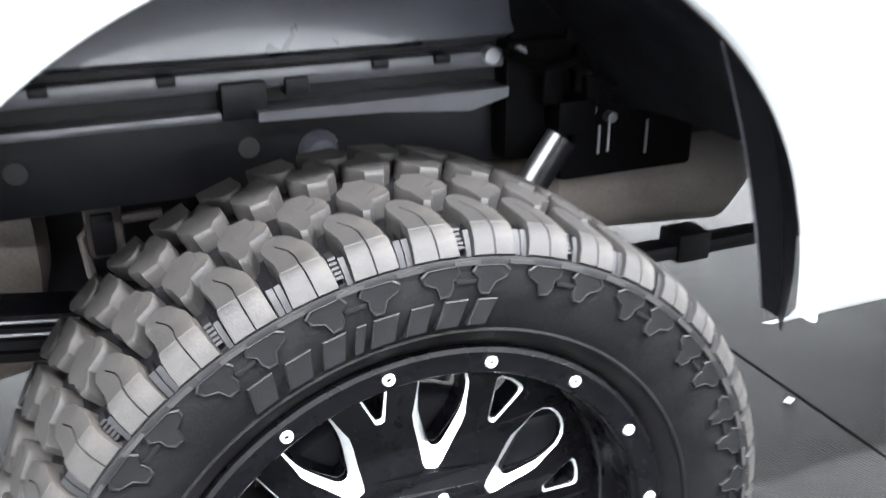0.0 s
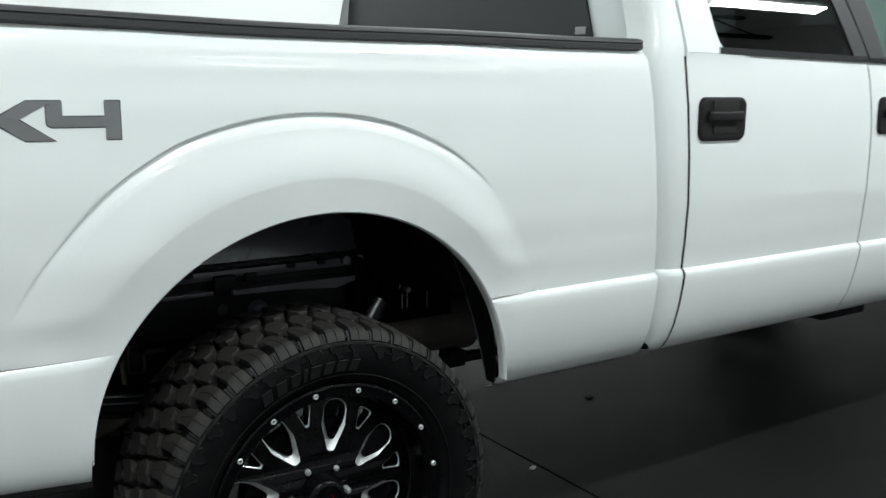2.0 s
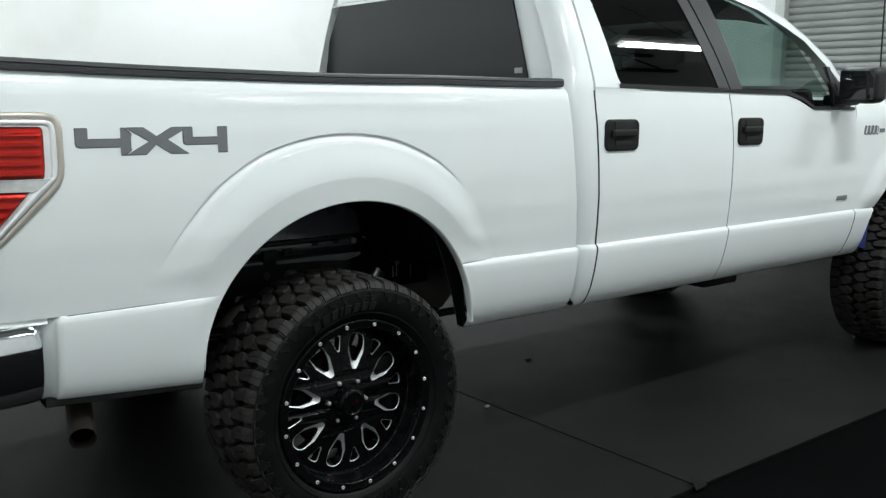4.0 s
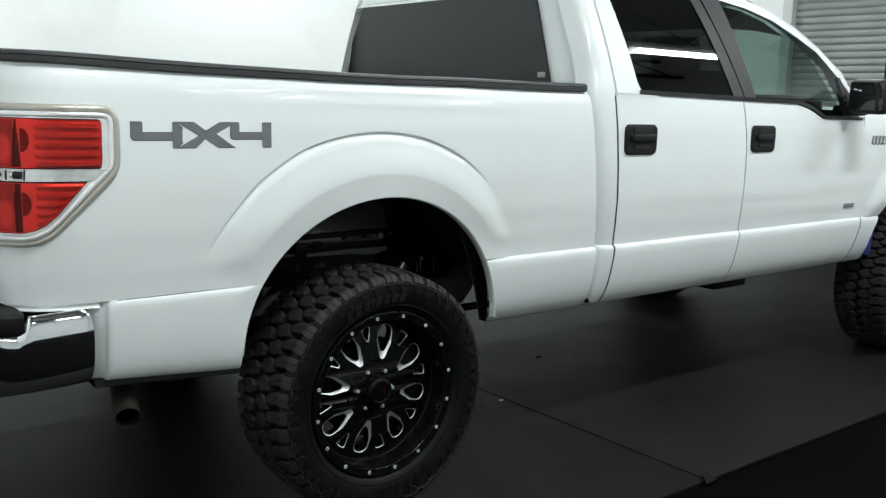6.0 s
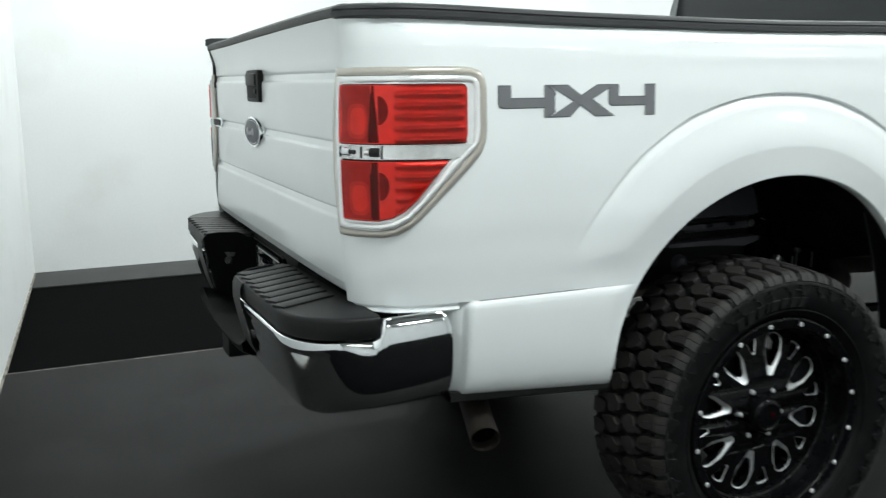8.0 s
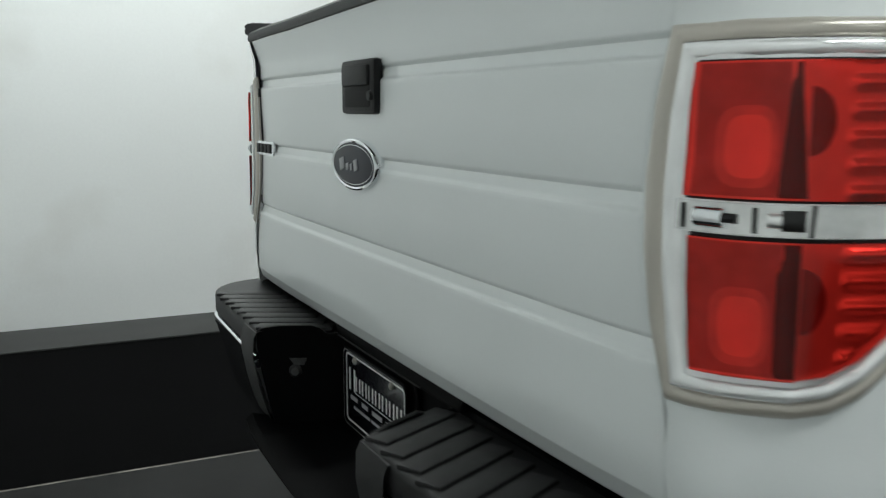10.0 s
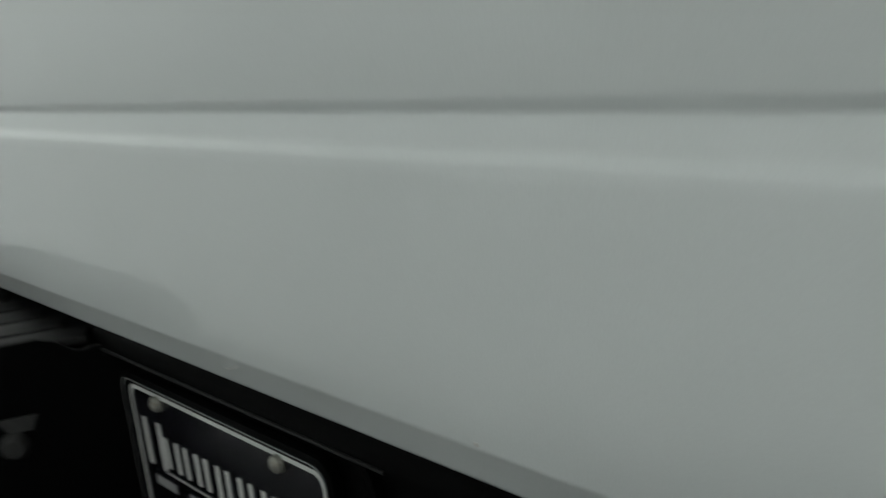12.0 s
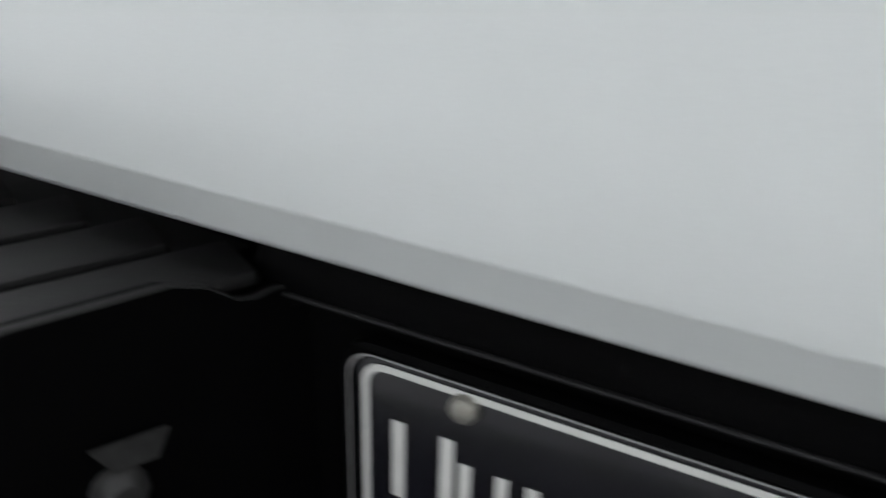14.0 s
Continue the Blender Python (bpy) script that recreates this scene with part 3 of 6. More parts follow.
GY = 1.03
rows = [oval(-1.115, GY, 1.142, a, b, Vector((-d, 0, 0))) for d, a, b in ((0, .112, .047), (.012, .112, .047), (.0165, .110, .0455), (.018, .107, .0425), (.0165, .1035, .0395))]
part("emblem_rim", sheet(rows, closed=True), CHROME, tailgate, "chrome oval emblem rim")
rows = [oval(-1.115, GY, 1.142, a, b, Vector((-d, 0, 0))) for d, a, b in ((.0155, .1045, .0405), (.0175, .09, .031), (.0185, .05, .016), (.0188, .002, .001))]
part("emblem_field", sheet(rows, closed=True), EMBLEM, tailgate, "dark blue oval emblem field")
rows = [oval(-1.115, GY, 1.142, a, b, Vector((-d, 0, 0))) for d, a, b in ((.0158, .099, .0355), (.0176, .099, .0355), (.0176, .098, .0345), (.0158, .098, .0345))]
part("emblem_line", sheet(rows, closed=True), CHROME, tailgate)
bm = bmesh.new()
for y, z, w, h in ((0.048, 0.0, 0.022, 0.022), (0.020, -0.004, 0.014, 0.012), (0.0, -0.004, 0.010, 0.012), (-0.022, 0.0, 0.016, 0.020)):
    block((0.003, w, h), (-1.1342, GY + y, 1.142 + z), 0.0012, bm, Euler((-0.25, 0, 0)).to_matrix())
part("emblem_mark", bm, SHOCK, tailgate, "plain silver bars on the emblem")
# tailgate latch handle
handle = part("latch_bezel", block((0.020, 0.160, 0.094), (-1.122, 1.005, 1.278), 0.009), PLASTIC, tailgate, "black plastic tailgate latch bezel")
part("latch_pocket", block((0.010, 0.120, 0.04), (-1.1285, 1.002, 1.262), 0.004), SIPE, tailgate)
part("latch_lever", block((0.014, 0.125, 0.036), (-1.131, 1.006, 1.297), 0.006), PLASTIC, tailgate)
part("latch_lock", lathe([(0.0001, -0.006), (0.008, -0.006), (0.009, 0.0)], 16), PLASTIC, tailgate, at=pose(-1.136, 0.925, 1.262, 0, 0, -90))
badge = part("badge_backing", block((0.008, 0.15, 0.034), (-1.1195, 1.655, 1.148), 0.003), CHROME, tailgate, "chrome model badge")
bm = bmesh.new()
for k in range(4):
    block((0.004, 0.024, 0.022), (-1.125, 1.608 + k * 0.032, 1.148), 0.002, bm)
part("badge_bars", bm, PLASTIC, tailgate, "dark bars on the badge")
for y in (0.161, 2 * YC - 0.241):
    part("seam_filler", span(-1.098, -1.06, y, y + 0.080, 0.82, 1.40), SIPE if y < 1 else DECAL, tailgate)
# small marks in the paint near the gate's foot
part("paint_scratch", tube([(-1.1248, 0.936 - 0.022 * u, 0.8345 + 0.008 * u * u) for u in np.linspace(0, 1, 8)], 0.0005, 5), WHITE_INK, tailgate, "thin curved scratch")
part("paint_chip", block((0.0012, 0.004, 0.0018), (-1.1279, 0.693, 0.8485), 0.0005), WHITE_INK, tailgate, "small paint chip")
for z in (1.28, 1.02):
    part("gate_bumper", block((0.012, 0.010, 0.022), (-1.108, G1 - 0.002 - edge_bow(z), z), 0.003), PLASTIC, tailgate)


# tail lamps: an outline of (length from the tailgate seam, height)
LAMP_END = length_at(-0.842)


def lamp_outline(inset, short=0.0):
    """The lamp's rounded outline, drawn in by a margin."""
    e = LAMP_END - inset - short
    z1, z0 = 1.318 - inset, 0.957 + inset
    k = inset * 0.55
    c = 1 - inset / 0.05
    pts = [(0.003 + inset * 0.95, z0), (0.13, z0 + 0.001), (0.168 - k * 0.4, z0 + 0.007), (0.198 - k * 0.5, z0 + 0.021), (0.226 - k * 0.6, z0 + 0.044)]
    pts += [(e - 0.034 - k * 0.4, 1.112 + k), (e - 0.014, 1.135 + k), (e - 0.003, 1.160), (e, 1.185), (e, z1 - 0.045 * c), (e - 0.004 * c, z1 - 0.024 * c), (e - 0.014 * c, z1 - 0.009 * c), (e - 0.034 * c, z1 - 0.002 * c), (e - 0.06, z1), (0.003 + inset * 0.95, z1)]
    return pts


def patch(outline, out, z_lo=None, z_hi=None, nz=24, nl=24, skirt=0.0):
    """A piece of the lamp's surface inside an outline, between two heights."""
    zs = [z for _, z in outline]
    z_lo, z_hi = max(z_lo or 0, min(zs)), min(z_hi or 9, max(zs))
    marks = sorted({z_lo, z_hi, *[z for z in zs if z_lo < z < z_hi], *np.linspace(z_lo, z_hi, nz)})
    right = sorted([(z, L) for L, z in outline[1:-1]])
    start = outline[0][0]
    rows = []
    for z in marks:
        end = max(start + 0.01, float(np.interp(z, [a for a, _ in right], [b for _, b in right])))
        rows.append([(start + (end - start) * k / nl, z) for k in range(nl + 1)])
    height = out if callable(out) else lambda L, z: out
    bm = sheet([[flank(L, z, height(L, z)) for L, z in row] for row in rows])
    if skirt:
        rim = rows[0] + [r[-1] for r in rows[1:]] + rows[-1][-2::-1] + [r[0] for r in rows[-2:0:-1]]
        sheet([[flank(L, z, out) for L, z in rim], [flank(L, z, out - skirt) for L, z in rim]], bm, closed=True)
    bmesh.ops.remove_doubles(bm, verts=bm.verts, dist=0.0003)
    return bm


def flipped(bm, flip):
    if flip:
        for v in bm.verts:
            v.co = mirrored(v.co)
    return bm


def lamp_ring(profile, parts=5):
    """A moulding that follows the lamp's outline: pairs of inset and height over the skin."""
    rows = []
    for inset, out in profile:
        pts = lamp_outline(inset)
        line = []
        for (la, za), (lb, zb) in zip(pts, pts[1:] + pts[:1]):
            line += [flank(la + (lb - la) * k / parts, za + (zb - za) * k / parts, out) for k in range(parts)]
        rows.append(line)
    return sheet(rows, closed=True)


FOLD = 0.120


def tail_light(flip):
    lamp = tagged(empty("tail_light", truck), "red tail light with chrome surround and clear middle band")
    put = lambda name, bm, mat, label="": part(name, flipped(bm, flip), mat, lamp, label, at=Matrix.Translation((0.004 if flip else 0.0, 0, 0)))
    put("gasket", lamp_ring([(-0.001, -0.002), (0.0, 0.004), (0.003, 0.0075), (0.0075, 0.0095), (0.0125, 0.0090), (0.0160, 0.0065), (0.0172, 0.004)]), GASKET, "pale glossy lamp surround")
    # black ring drawn as the shadow line inside the gasket
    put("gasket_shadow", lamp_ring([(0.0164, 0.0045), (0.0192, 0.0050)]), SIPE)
    put("chrome_backing", patch(lamp_outline(0.0178), 0.0092, skirt=0.005), BEZEL)
    put("chrome_bezel", lamp_ring([(0.0184, 0.006), (0.0189, 0.0115), (0.0210, 0.0135), (0.0255, 0.0140), (0.0300, 0.0120), (0.0320, 0.0095)]), BEZEL, "chrome lamp bezel")
    put("upper_surround", patch(lamp_outline(0.0345, 0.013), 0.0100, 1.1575, None), SIPE)
    put("lower_surround", patch(lamp_outline(0.0380), 0.0100, None, 1.1265), SIPE)
    end = LAMP_END - 0.055
    for top, (inset, z0, z1) in ((True, (0.0365, 1.1605, 1.2815)), (False, (0.0405, 0.9975, 1.1235))):
        def relief(L, z):
            """The silvered inside: a bowl beside the fold, ribs beyond it."""
            if L < FOLD:
                return 0.0104 + 0.0058 * min(1.0, (abs(L - 0.082) / 0.050) ** 2.4 + (abs(z - z0 - 0.052) / 0.070) ** 2.4)
            far = end if top else 0.19 + (z - 1.03) * 1.1
            rib = min(1.0, max(0.0, (L - 0.166) / 0.006)) * min(1.0, max(0.0, (far - L) / 0.006))
            wave = 0.5 + 0.5 * math.cos(2 * math.pi * (z - (1.262 if top else 1.090)) / 0.0235)
            return 0.0120 + 0.0042 * wave ** 2 * rib + 0.004 * max(0.0, 1 - (L - FOLD) / 0.03)
        outline = lamp_outline(inset, 0.014 if top else 0.0)
        lo, hi = (z0, None) if top else (None, z1)
        put("reflector", patch(outline, relief, lo, hi, nz=64, nl=72), REFLECT, "silvered lamp reflector")
        half = lambda z: 0.004 + (0.009 * (z1 - z) / (z1 - z0) if top else 0.006)
        # dark strip along the fold: its dark band is in the colour
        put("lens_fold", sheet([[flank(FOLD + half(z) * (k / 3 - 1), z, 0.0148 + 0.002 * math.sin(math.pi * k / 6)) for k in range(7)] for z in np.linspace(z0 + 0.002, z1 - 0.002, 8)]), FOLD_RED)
        # two grey rings round the bowl: the glow's fall-off, put in as colour
        spot = z0 + 0.046
        def frame_ring(w, h):
            pts = []
            for a in np.linspace(0, 2 * math.pi, 121)[:-1]:
                c, d = math.cos(a), math.sin(a)
                pts.append((0.080 + w * math.copysign(abs(c) ** 0.6, c), spot + h * math.copysign(abs(d) ** 0.6, d)))
            return [(min(max(L, 0.042), FOLD - 0.006), min(max(z, z0 + 0.002), z1 - 0.002)) for L, z in pts]
        for name, mat, sizes in (("inner_housing", GLOW_FADE_PALE, ((0.019, 0.028), (0.0225, 0.0325), (0.026, 0.037))), ("lamp_housing", GLOW_FADE, ((0.0255, 0.0365), (0.032, 0.046), (0.040, 0.057), (0.05, 0.070), (0.08, 0.10)))):
            put(name, sheet([[flank(L, z, relief(L, z) + 0.0007 + 0.0002 * (mat == GLOW_FADE)) for L, z in frame_ring(*size)] for size in sizes], closed=True), mat)
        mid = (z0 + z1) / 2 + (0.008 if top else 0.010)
        # dark half-disc drawn as a shadow inside the lens
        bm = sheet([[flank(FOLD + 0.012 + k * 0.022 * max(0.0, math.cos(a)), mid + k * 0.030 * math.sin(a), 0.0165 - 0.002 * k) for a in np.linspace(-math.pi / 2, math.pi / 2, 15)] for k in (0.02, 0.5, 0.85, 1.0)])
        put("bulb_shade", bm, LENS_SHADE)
        put("upper_lens" if top else "lower_lens", patch(outline, 0.0180, lo, hi, skirt=0.007), LENS, "red lens")
    put("middle_band", patch(lamp_outline(0.026), 0.0125, 1.1275, 1.1565, skirt=0.003), CLEAR, "clear middle band")
    put("bulb_socket", tube([flank(0.112, 1.142, 0.012), flank(0.133, 1.142, 0.0135)], 0.0095, 12), SIPE)
    put("socket_ring", tube([flank(0.100, 1.142, 0.011), flank(0.114, 1.142, 0.0125)], 0.0075, 12), CLEAR)
    put("socket_line", tube([flank(0.138, 1.128, 0.0128), flank(0.140, 1.156, 0.0128)], 0.0022, 6), SIPE)
    put("reverse_lamp", tube([flank(0.045, 1.142, 0.0105), flank(0.066, 1.142, 0.013)], 0.0100, 12), CHROME)
    put("reverse_bulb", tube([flank(0.066, 1.142, 0.012), flank(0.074, 1.142, 0.0145)], 0.0045, 8), SIPE)
    for L in (0.036, 0.088):
        put("reverse_frame", tube([flank(L, 1.130, 0.0125), flank(L, 1.153, 0.0125)], 0.0026, 6), SIPE)


tail_light(False), tail_light(True)


# 4X4 decal: strokes on the flank
def decal(flip):
    base = tagged(empty("side_decal", truck), "dark grey 4X4 lettering on the bed side")
    x0, z0, w, h = -0.812, 1.208, 0.405, 0.068
    four = [(0.0, 1.0), (0.22, 1.0), (0.22, 0.60), (0.80, 0.60), (0.80, 1.0), (0.86, 1.0), (0.985, 0.80), (1.0, 0.72), (0.985, 0.62), (0.985, 0.28), (1.0, 0.20), (0.88, 0.0), (0.80, 0.0), (0.80, 0.31), (0.08, 0.31), (0.02, 0.36), (0.0, 0.46)]
    last = [(0.0, 0.86), (0.10, 1.0), (0.215, 1.0), (0.215, 0.60), (0.775, 0.60), (0.775, 1.0), (1.0, 1.0), (1.0, 0.0), (0.785, 0.0), (0.785, 0.33), (0.07, 0.33), (0.02, 0.38), (0.0, 0.46)]
    cross = [(0.0, 1.0), (0.30, 1.0), (0.50, 0.66), (0.72, 1.0), (1.0, 1.0), (0.655, 0.53), (1.0, 0.0), (0.70, 0.0), (0.49, 0.37), (0.33, 0.0), (0.015, 0.0), (0.375, 0.50)]
    for name, strokes, a, b in (("digit", four, 0.0, 0.345), ("letter", cross, 0.305, 0.725), ("digit", last, 0.69, 0.998)):
        pts = []
        for u, v in strokes:
            pts.append((x0 + w * (a + (b - a) * u), z0 + h * v))
        for grow, out, mat, nm in ((0.0016, 0.0008, DECAL_EDGE, "outline"), (0.0, 0.0014, DECAL, name)):
            cx, cz = sum(p[0] for p in pts) / len(pts), sum(p[1] for p in pts) / len(pts)
            bm = bmesh.new()
            f = [bm.verts.new((x + (grow if x > cx else -grow), smooth_lerp(UPPER, z) - out, z + (grow if z > cz else -grow))) for x, z in pts]
            face = bm.faces.new(f)
            bmesh.ops.triangulate(bm, faces=[face])
            part(nm, flipped(bm, flip), mat, base, smooth=False)


decal(False), decal(True)

# rear bumper
bumper = tagged(empty("rear_bumper", truck), "chrome rear step bumper with black tread pads")


def mirrored_bumper(p):
    return Vector((p[0] + 0.028, 1.875 - p[1], p[2]))


def bumper_plan(n=36):
    """Half the bumper's outline from the flank to the middle notch."""
    pts = [(-0.914, 0.046), (-0.9155, 0.0457), (-0.919, 0.045), (-0.9245, 0.044), (-0.931, 0.0428), (-0.940, 0.0412), (-0.96, 0.038), (-1.0, 0.033), (-1.06, 0.028)]
    for k in range(1, n):
        a = math.pi / 2 * k / n
        pts.append((-1.06 - 0.205 * math.sin(a) ** 0.8, 0.028 + 0.194 * (1 - math.cos(a) ** 0.8)))
    pts += [(-1.268, 0.30), (-1.272, 0.45), (-1.274, 0.60)]
    return pts


def outward(pts, i):
    a, b = Vector(pts[max(i - 1, 0)]), Vector(pts[min(i + 1, len(pts) - 1)])
    d = (b - a).normalized()
    return Vector((d.y, -d.x)) if Vector((d.y, -d.x)).y < 0.2 and Vector((d.y, -d.x)).x < 0.2 else Vector((-d.y, d.x))


def flipped_bumper(bm, flip):
    if flip:
        for v in bm.verts:
            v.co = mirrored_bumper(v.co)
    return bm


BP = bumper_plan()
for flip in (False, True):
    own = mirrored_bumper if flip else Vector
    rows = []
    for i, (x, y) in enumerate(BP):
        n = outward(BP, i)
        u = min(1.0, max(0.0, (-x - 1.078) / 0.022))
        u = u * u * (3 - 2 * u)
        near = max(0.0, 1 - (-0.914 - x) / 0.027)
        top = 0.790 - 0.042 * u - 0.026 * (1 - math.sqrt(1 - near * near))
        w = min(1.0, max(0.0, (-x - 1.10) / 0.13))
        w = w * w * (3 - 2 * w)
        prof = [(-0.05, top - 0.010), (-0.013, top - 0.0005), (-0.0085, top - 0.0010), (-0.0062, top - 0.0035), (-0.0005, top - 0.0175), (0.0028, top - 0.026), (0.004, 0.712), (0.004, 0.680), (0.002, 0.652), (-0.002, 0.630), (-0.008, 0.611), (-0.017, 0.596), (-0.030, 0.585), (-0.046, 0.578), (-0.08, 0.574)]
        rear = [-0.05, -0.013, 0.0082, 0.0118, 0.0126] + [0.0115 - 0.27 * max(0.0, 0.7350 - z) for o, z in prof[5:]]
        prof = [(o + (b - o) * w, z) for (o, z), b in zip(prof, rear)]
        rows.append([own((x + n.x * o, y + n.y * o, z)) for o, z in prof])
    part("chrome_corner", sheet(rows), CHROME, bumper, "chrome bumper corner")
    # black pad that wraps the corner
    rows = []
    for i, (x, y) in enumerate(BP):
        if x > -1.088:
            continue
        n = outward(BP, i)
        k = min(1.0, (-x - 1.088) / 0.010 + 0.35)
        prof = [(-0.004, 0.7505), (0.006, 0.7515), (0.0085, 0.755), (0.0082, 0.7890), (0.0075, 0.7940), (0.0052, 0.7972), (0.0015, 0.7988), (-0.004, 0.7993), (-0.05, 0.7995)]
        rows.append([own((x + n.x * o * k, y + n.y * o * k, z)) for o, z in prof])
    bm = sheet(rows)
    for row in (rows[0], rows[-1]):
        bm.faces.new([bm.verts.new(v) for v in row])
    part("pad_edge", bm, PLASTIC, bumper)
    # top of the pad, with its ridges
    out = [Vector((x, y)) - outward(BP, i) * 0.04 for i, (x, y) in enumerate(BP) if x <= -1.088]
    bm = bmesh.new()
    ring = [bm.verts.new(own((p.x, p.y, 0.799))) for p in out] + [bm.verts.new(own((-1.115, 0.64, 0.799))), bm.verts.new(own((-1.09, 0.10, 0.799)))]
    bm.faces.new(ring)
    part("pad_top", bm, PLASTIC, bumper, smooth=False)
    lean = radians(27)
    for k in range(8):
        y, x = 0.195 + k * 0.0545, -1.272 if k else -1.268
        far = (-1.132 - x) / math.cos(lean)
        bm = block((far, 0.0405, 0.008), (x + far / 2 * math.cos(lean), y + far / 2 * math.sin(lean), 0.8000), 0.0032, turn=Euler((0, 0, lean)).to_matrix())
        part("pad_ridge", flipped_bumper(bm, flip), PLASTIC, bumper)
    part("parking_sensor", flipped_bumper(tube([(-1.258, 0.485, 0.668), (-1.2675, 0.485, 0.6655), (-1.2690, 0.485, 0.665)], 0.011, 16, radii=[0.012, 0.012, 0.009]), flip), SCREW_DARK, bumper, "round grey sensor in the chrome")
    # black return of the pad beside the notch
    bm = sheet([[own((x, y, z)) for y in (0.508, 0.513, 0.600, 0.606)] for x, z in ((-1.262, 0.799), (-1.283, 0.794), (-1.2895, 0.780), (-1.2905, 0.742), (-1.281, 0.690), (-1.268, 0.640), (-1.255, 0.606))])
    part("pad_return", bm, PLASTIC, bumper)
    # end wall towards the notch, its top edge dipping before the plate's recess
    along = lambda x: 0.602 + (x + 1.276) * 0.5
    top_line = [(-1.284, 0.785), (-1.270, 0.802), (-1.24, 0.807), (-1.180, 0.808), (-1.166, 0.803), (-1.154, 0.793), (-1.146, 0.791), (-1.138, 0.793), (-1.10, 0.790)]
    bm = prism([(x, along(x), z) for x, z in [(-1.250, 0.60)] + top_line + [(-1.10, 0.60)]], 0.012, (0, -1, 0))
    part("notch_wall", flipped_bumper(bm, flip), RECESS_SHADED, bumper)
    # bead in the paler plastic, drawn as the wall's lit rim
    part("wall_edge", flipped_bumper(tube([(x, along(x) - 0.004, z - 0.002) for x, z in top_line], 0.0036, 8), flip), PLASTIC, bumper)
    part("wall_plug", flipped_bumper(tube([(-1.210, 0.632, 0.715), (-1.213, 0.639, 0.715), (-1.216, 0.645, 0.715)], 0.013, 14, radii=[0.014, 0.013, 0.008]), flip), SCREW_DARK, bumper, "dull metal fastener head")
    part("plug_tab", flipped_bumper(prism([(-1.196, 0.6445, 0.728), (-1.214, 0.6355, 0.728), (-1.222, 0.6315, 0.742), (-1.190, 0.6475, 0.742)], 0.003, (-0.45, 0.9, 0)), flip), SCREW_DARK, bumper)
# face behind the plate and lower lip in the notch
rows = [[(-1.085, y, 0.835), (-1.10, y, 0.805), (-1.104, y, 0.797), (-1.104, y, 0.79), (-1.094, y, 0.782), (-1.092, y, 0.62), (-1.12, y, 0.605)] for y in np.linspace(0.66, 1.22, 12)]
part("plate_recess", sheet(rows), RECESS_SHADED, bumper)
# paler bead drawn as the recess's lit edge
part("recess_edge", tube([(-1.1045, y, 0.7895) for y in np.linspace(0.80, 1.21, 8)], 0.0016, 8), PLASTIC, bumper)
rows = []
for k in range(25):
    y = 0.60 + 0.69 * k / 24
    dip = 0.035 * math.sin(math.pi * k / 24) ** 0.5
    rows.append([(-1.10, y, 0.612), (-1.20, y, 0.606 - dip * 0.4), (-1.262, y, 0.622 - dip), (-1.276, y, 0.612 - dip), (-1.272, y, 0.588 - dip * 0.6), (-1.24, y, 0.57 - dip * 0.4), (-1.18, y, 0.562)])
part("lower_lip", sheet(rows), PLASTIC_SHADED, bumper, "dark lower lip of the bumper")
part("bumper_beam", span(-1.09, -0.98, 0.2, 1.74, 0.60, 0.795, 0.01), UNDER, bumper)
part("hitch_receiver", span(-1.25, -0.9, 0.95, 1.05, 0.47, 0.555, 0.008), UNDER, bumper)
# body-coloured valance round the bumper's end
for flip in (False, True):
    rows = []
    for L in np.linspace(0.02, length_at(-0.90), 26):
        p, n = plan(L)
        o = corner_out(L, 0.805)
        rows.append([p - n * d + Vector((0, 0, z)) for d, z in ((0.0405 - o, 0.8065), (0.0440 - o, 0.8040), (0.0470 - o, 0.8010), (0.0472 - o, 0.7980), (0.0440 - o, 0.7952), (0.0400 - o, 0.7930), (0.0385 - o, 0.7908), (0.0400 - o, 0.7886), (0.055 - o * 0.8, 0.786), (0.09, 0.784))])
    if flip:
        rows = [[mirrored(q) for q in row] for row in rows]
    part("valance", sheet(rows), PAINT, truck)
    rows = []
    for x, d in ((-0.864, 0.0), (-0.869, 0.0006), (-0.873, 0.0022), (-0.8765, 0.005), (-0.879, 0.010), (-0.880, 0.018), (-0.888, 0.028), (-0.905, 0.034), (-0.918, 0.05)):
        rows.append([(x + 0.012 * max(0.0, (z - 0.785) / 0.02) ** 2, 0.026 + (y - 0.027) * 0.5 + d, z + 0.030 * (0.805 - z) / 0.256 + (0.002 if z > 0.79 else 0)) for z, y in LOWER])
    if flip:
        rows = [[mirrored(q) for q in row] for row in rows]
    part("valance_edge", sheet(rows), PAINT, truck)

# dealer plate
plate = tagged(empty("license_plate", truck), "black dealer plate with white border and lettering bars")
PX, PY, PZ = -1.100, 1.015, 0.697


def rounded(w, h, r, n=6):
    pts = []
    for cx, cz, a0 in ((w / 2 - r, h / 2 - r, 0), (-w / 2 + r, h / 2 - r, 90), (-w / 2 + r, -h / 2 + r, 180), (w / 2 - r, -h / 2 + r, 270)):
        for k in range(n + 1):
            a = radians(a0 + 90 * k / n)
            pts.append((cx + r * math.cos(a), cz + r * math.sin(a)))
    return pts


def plate_ring(w, h, r, out):
    return [(PX - out, PY + a, PZ + b) for a, b in rounded(w, h, r)]


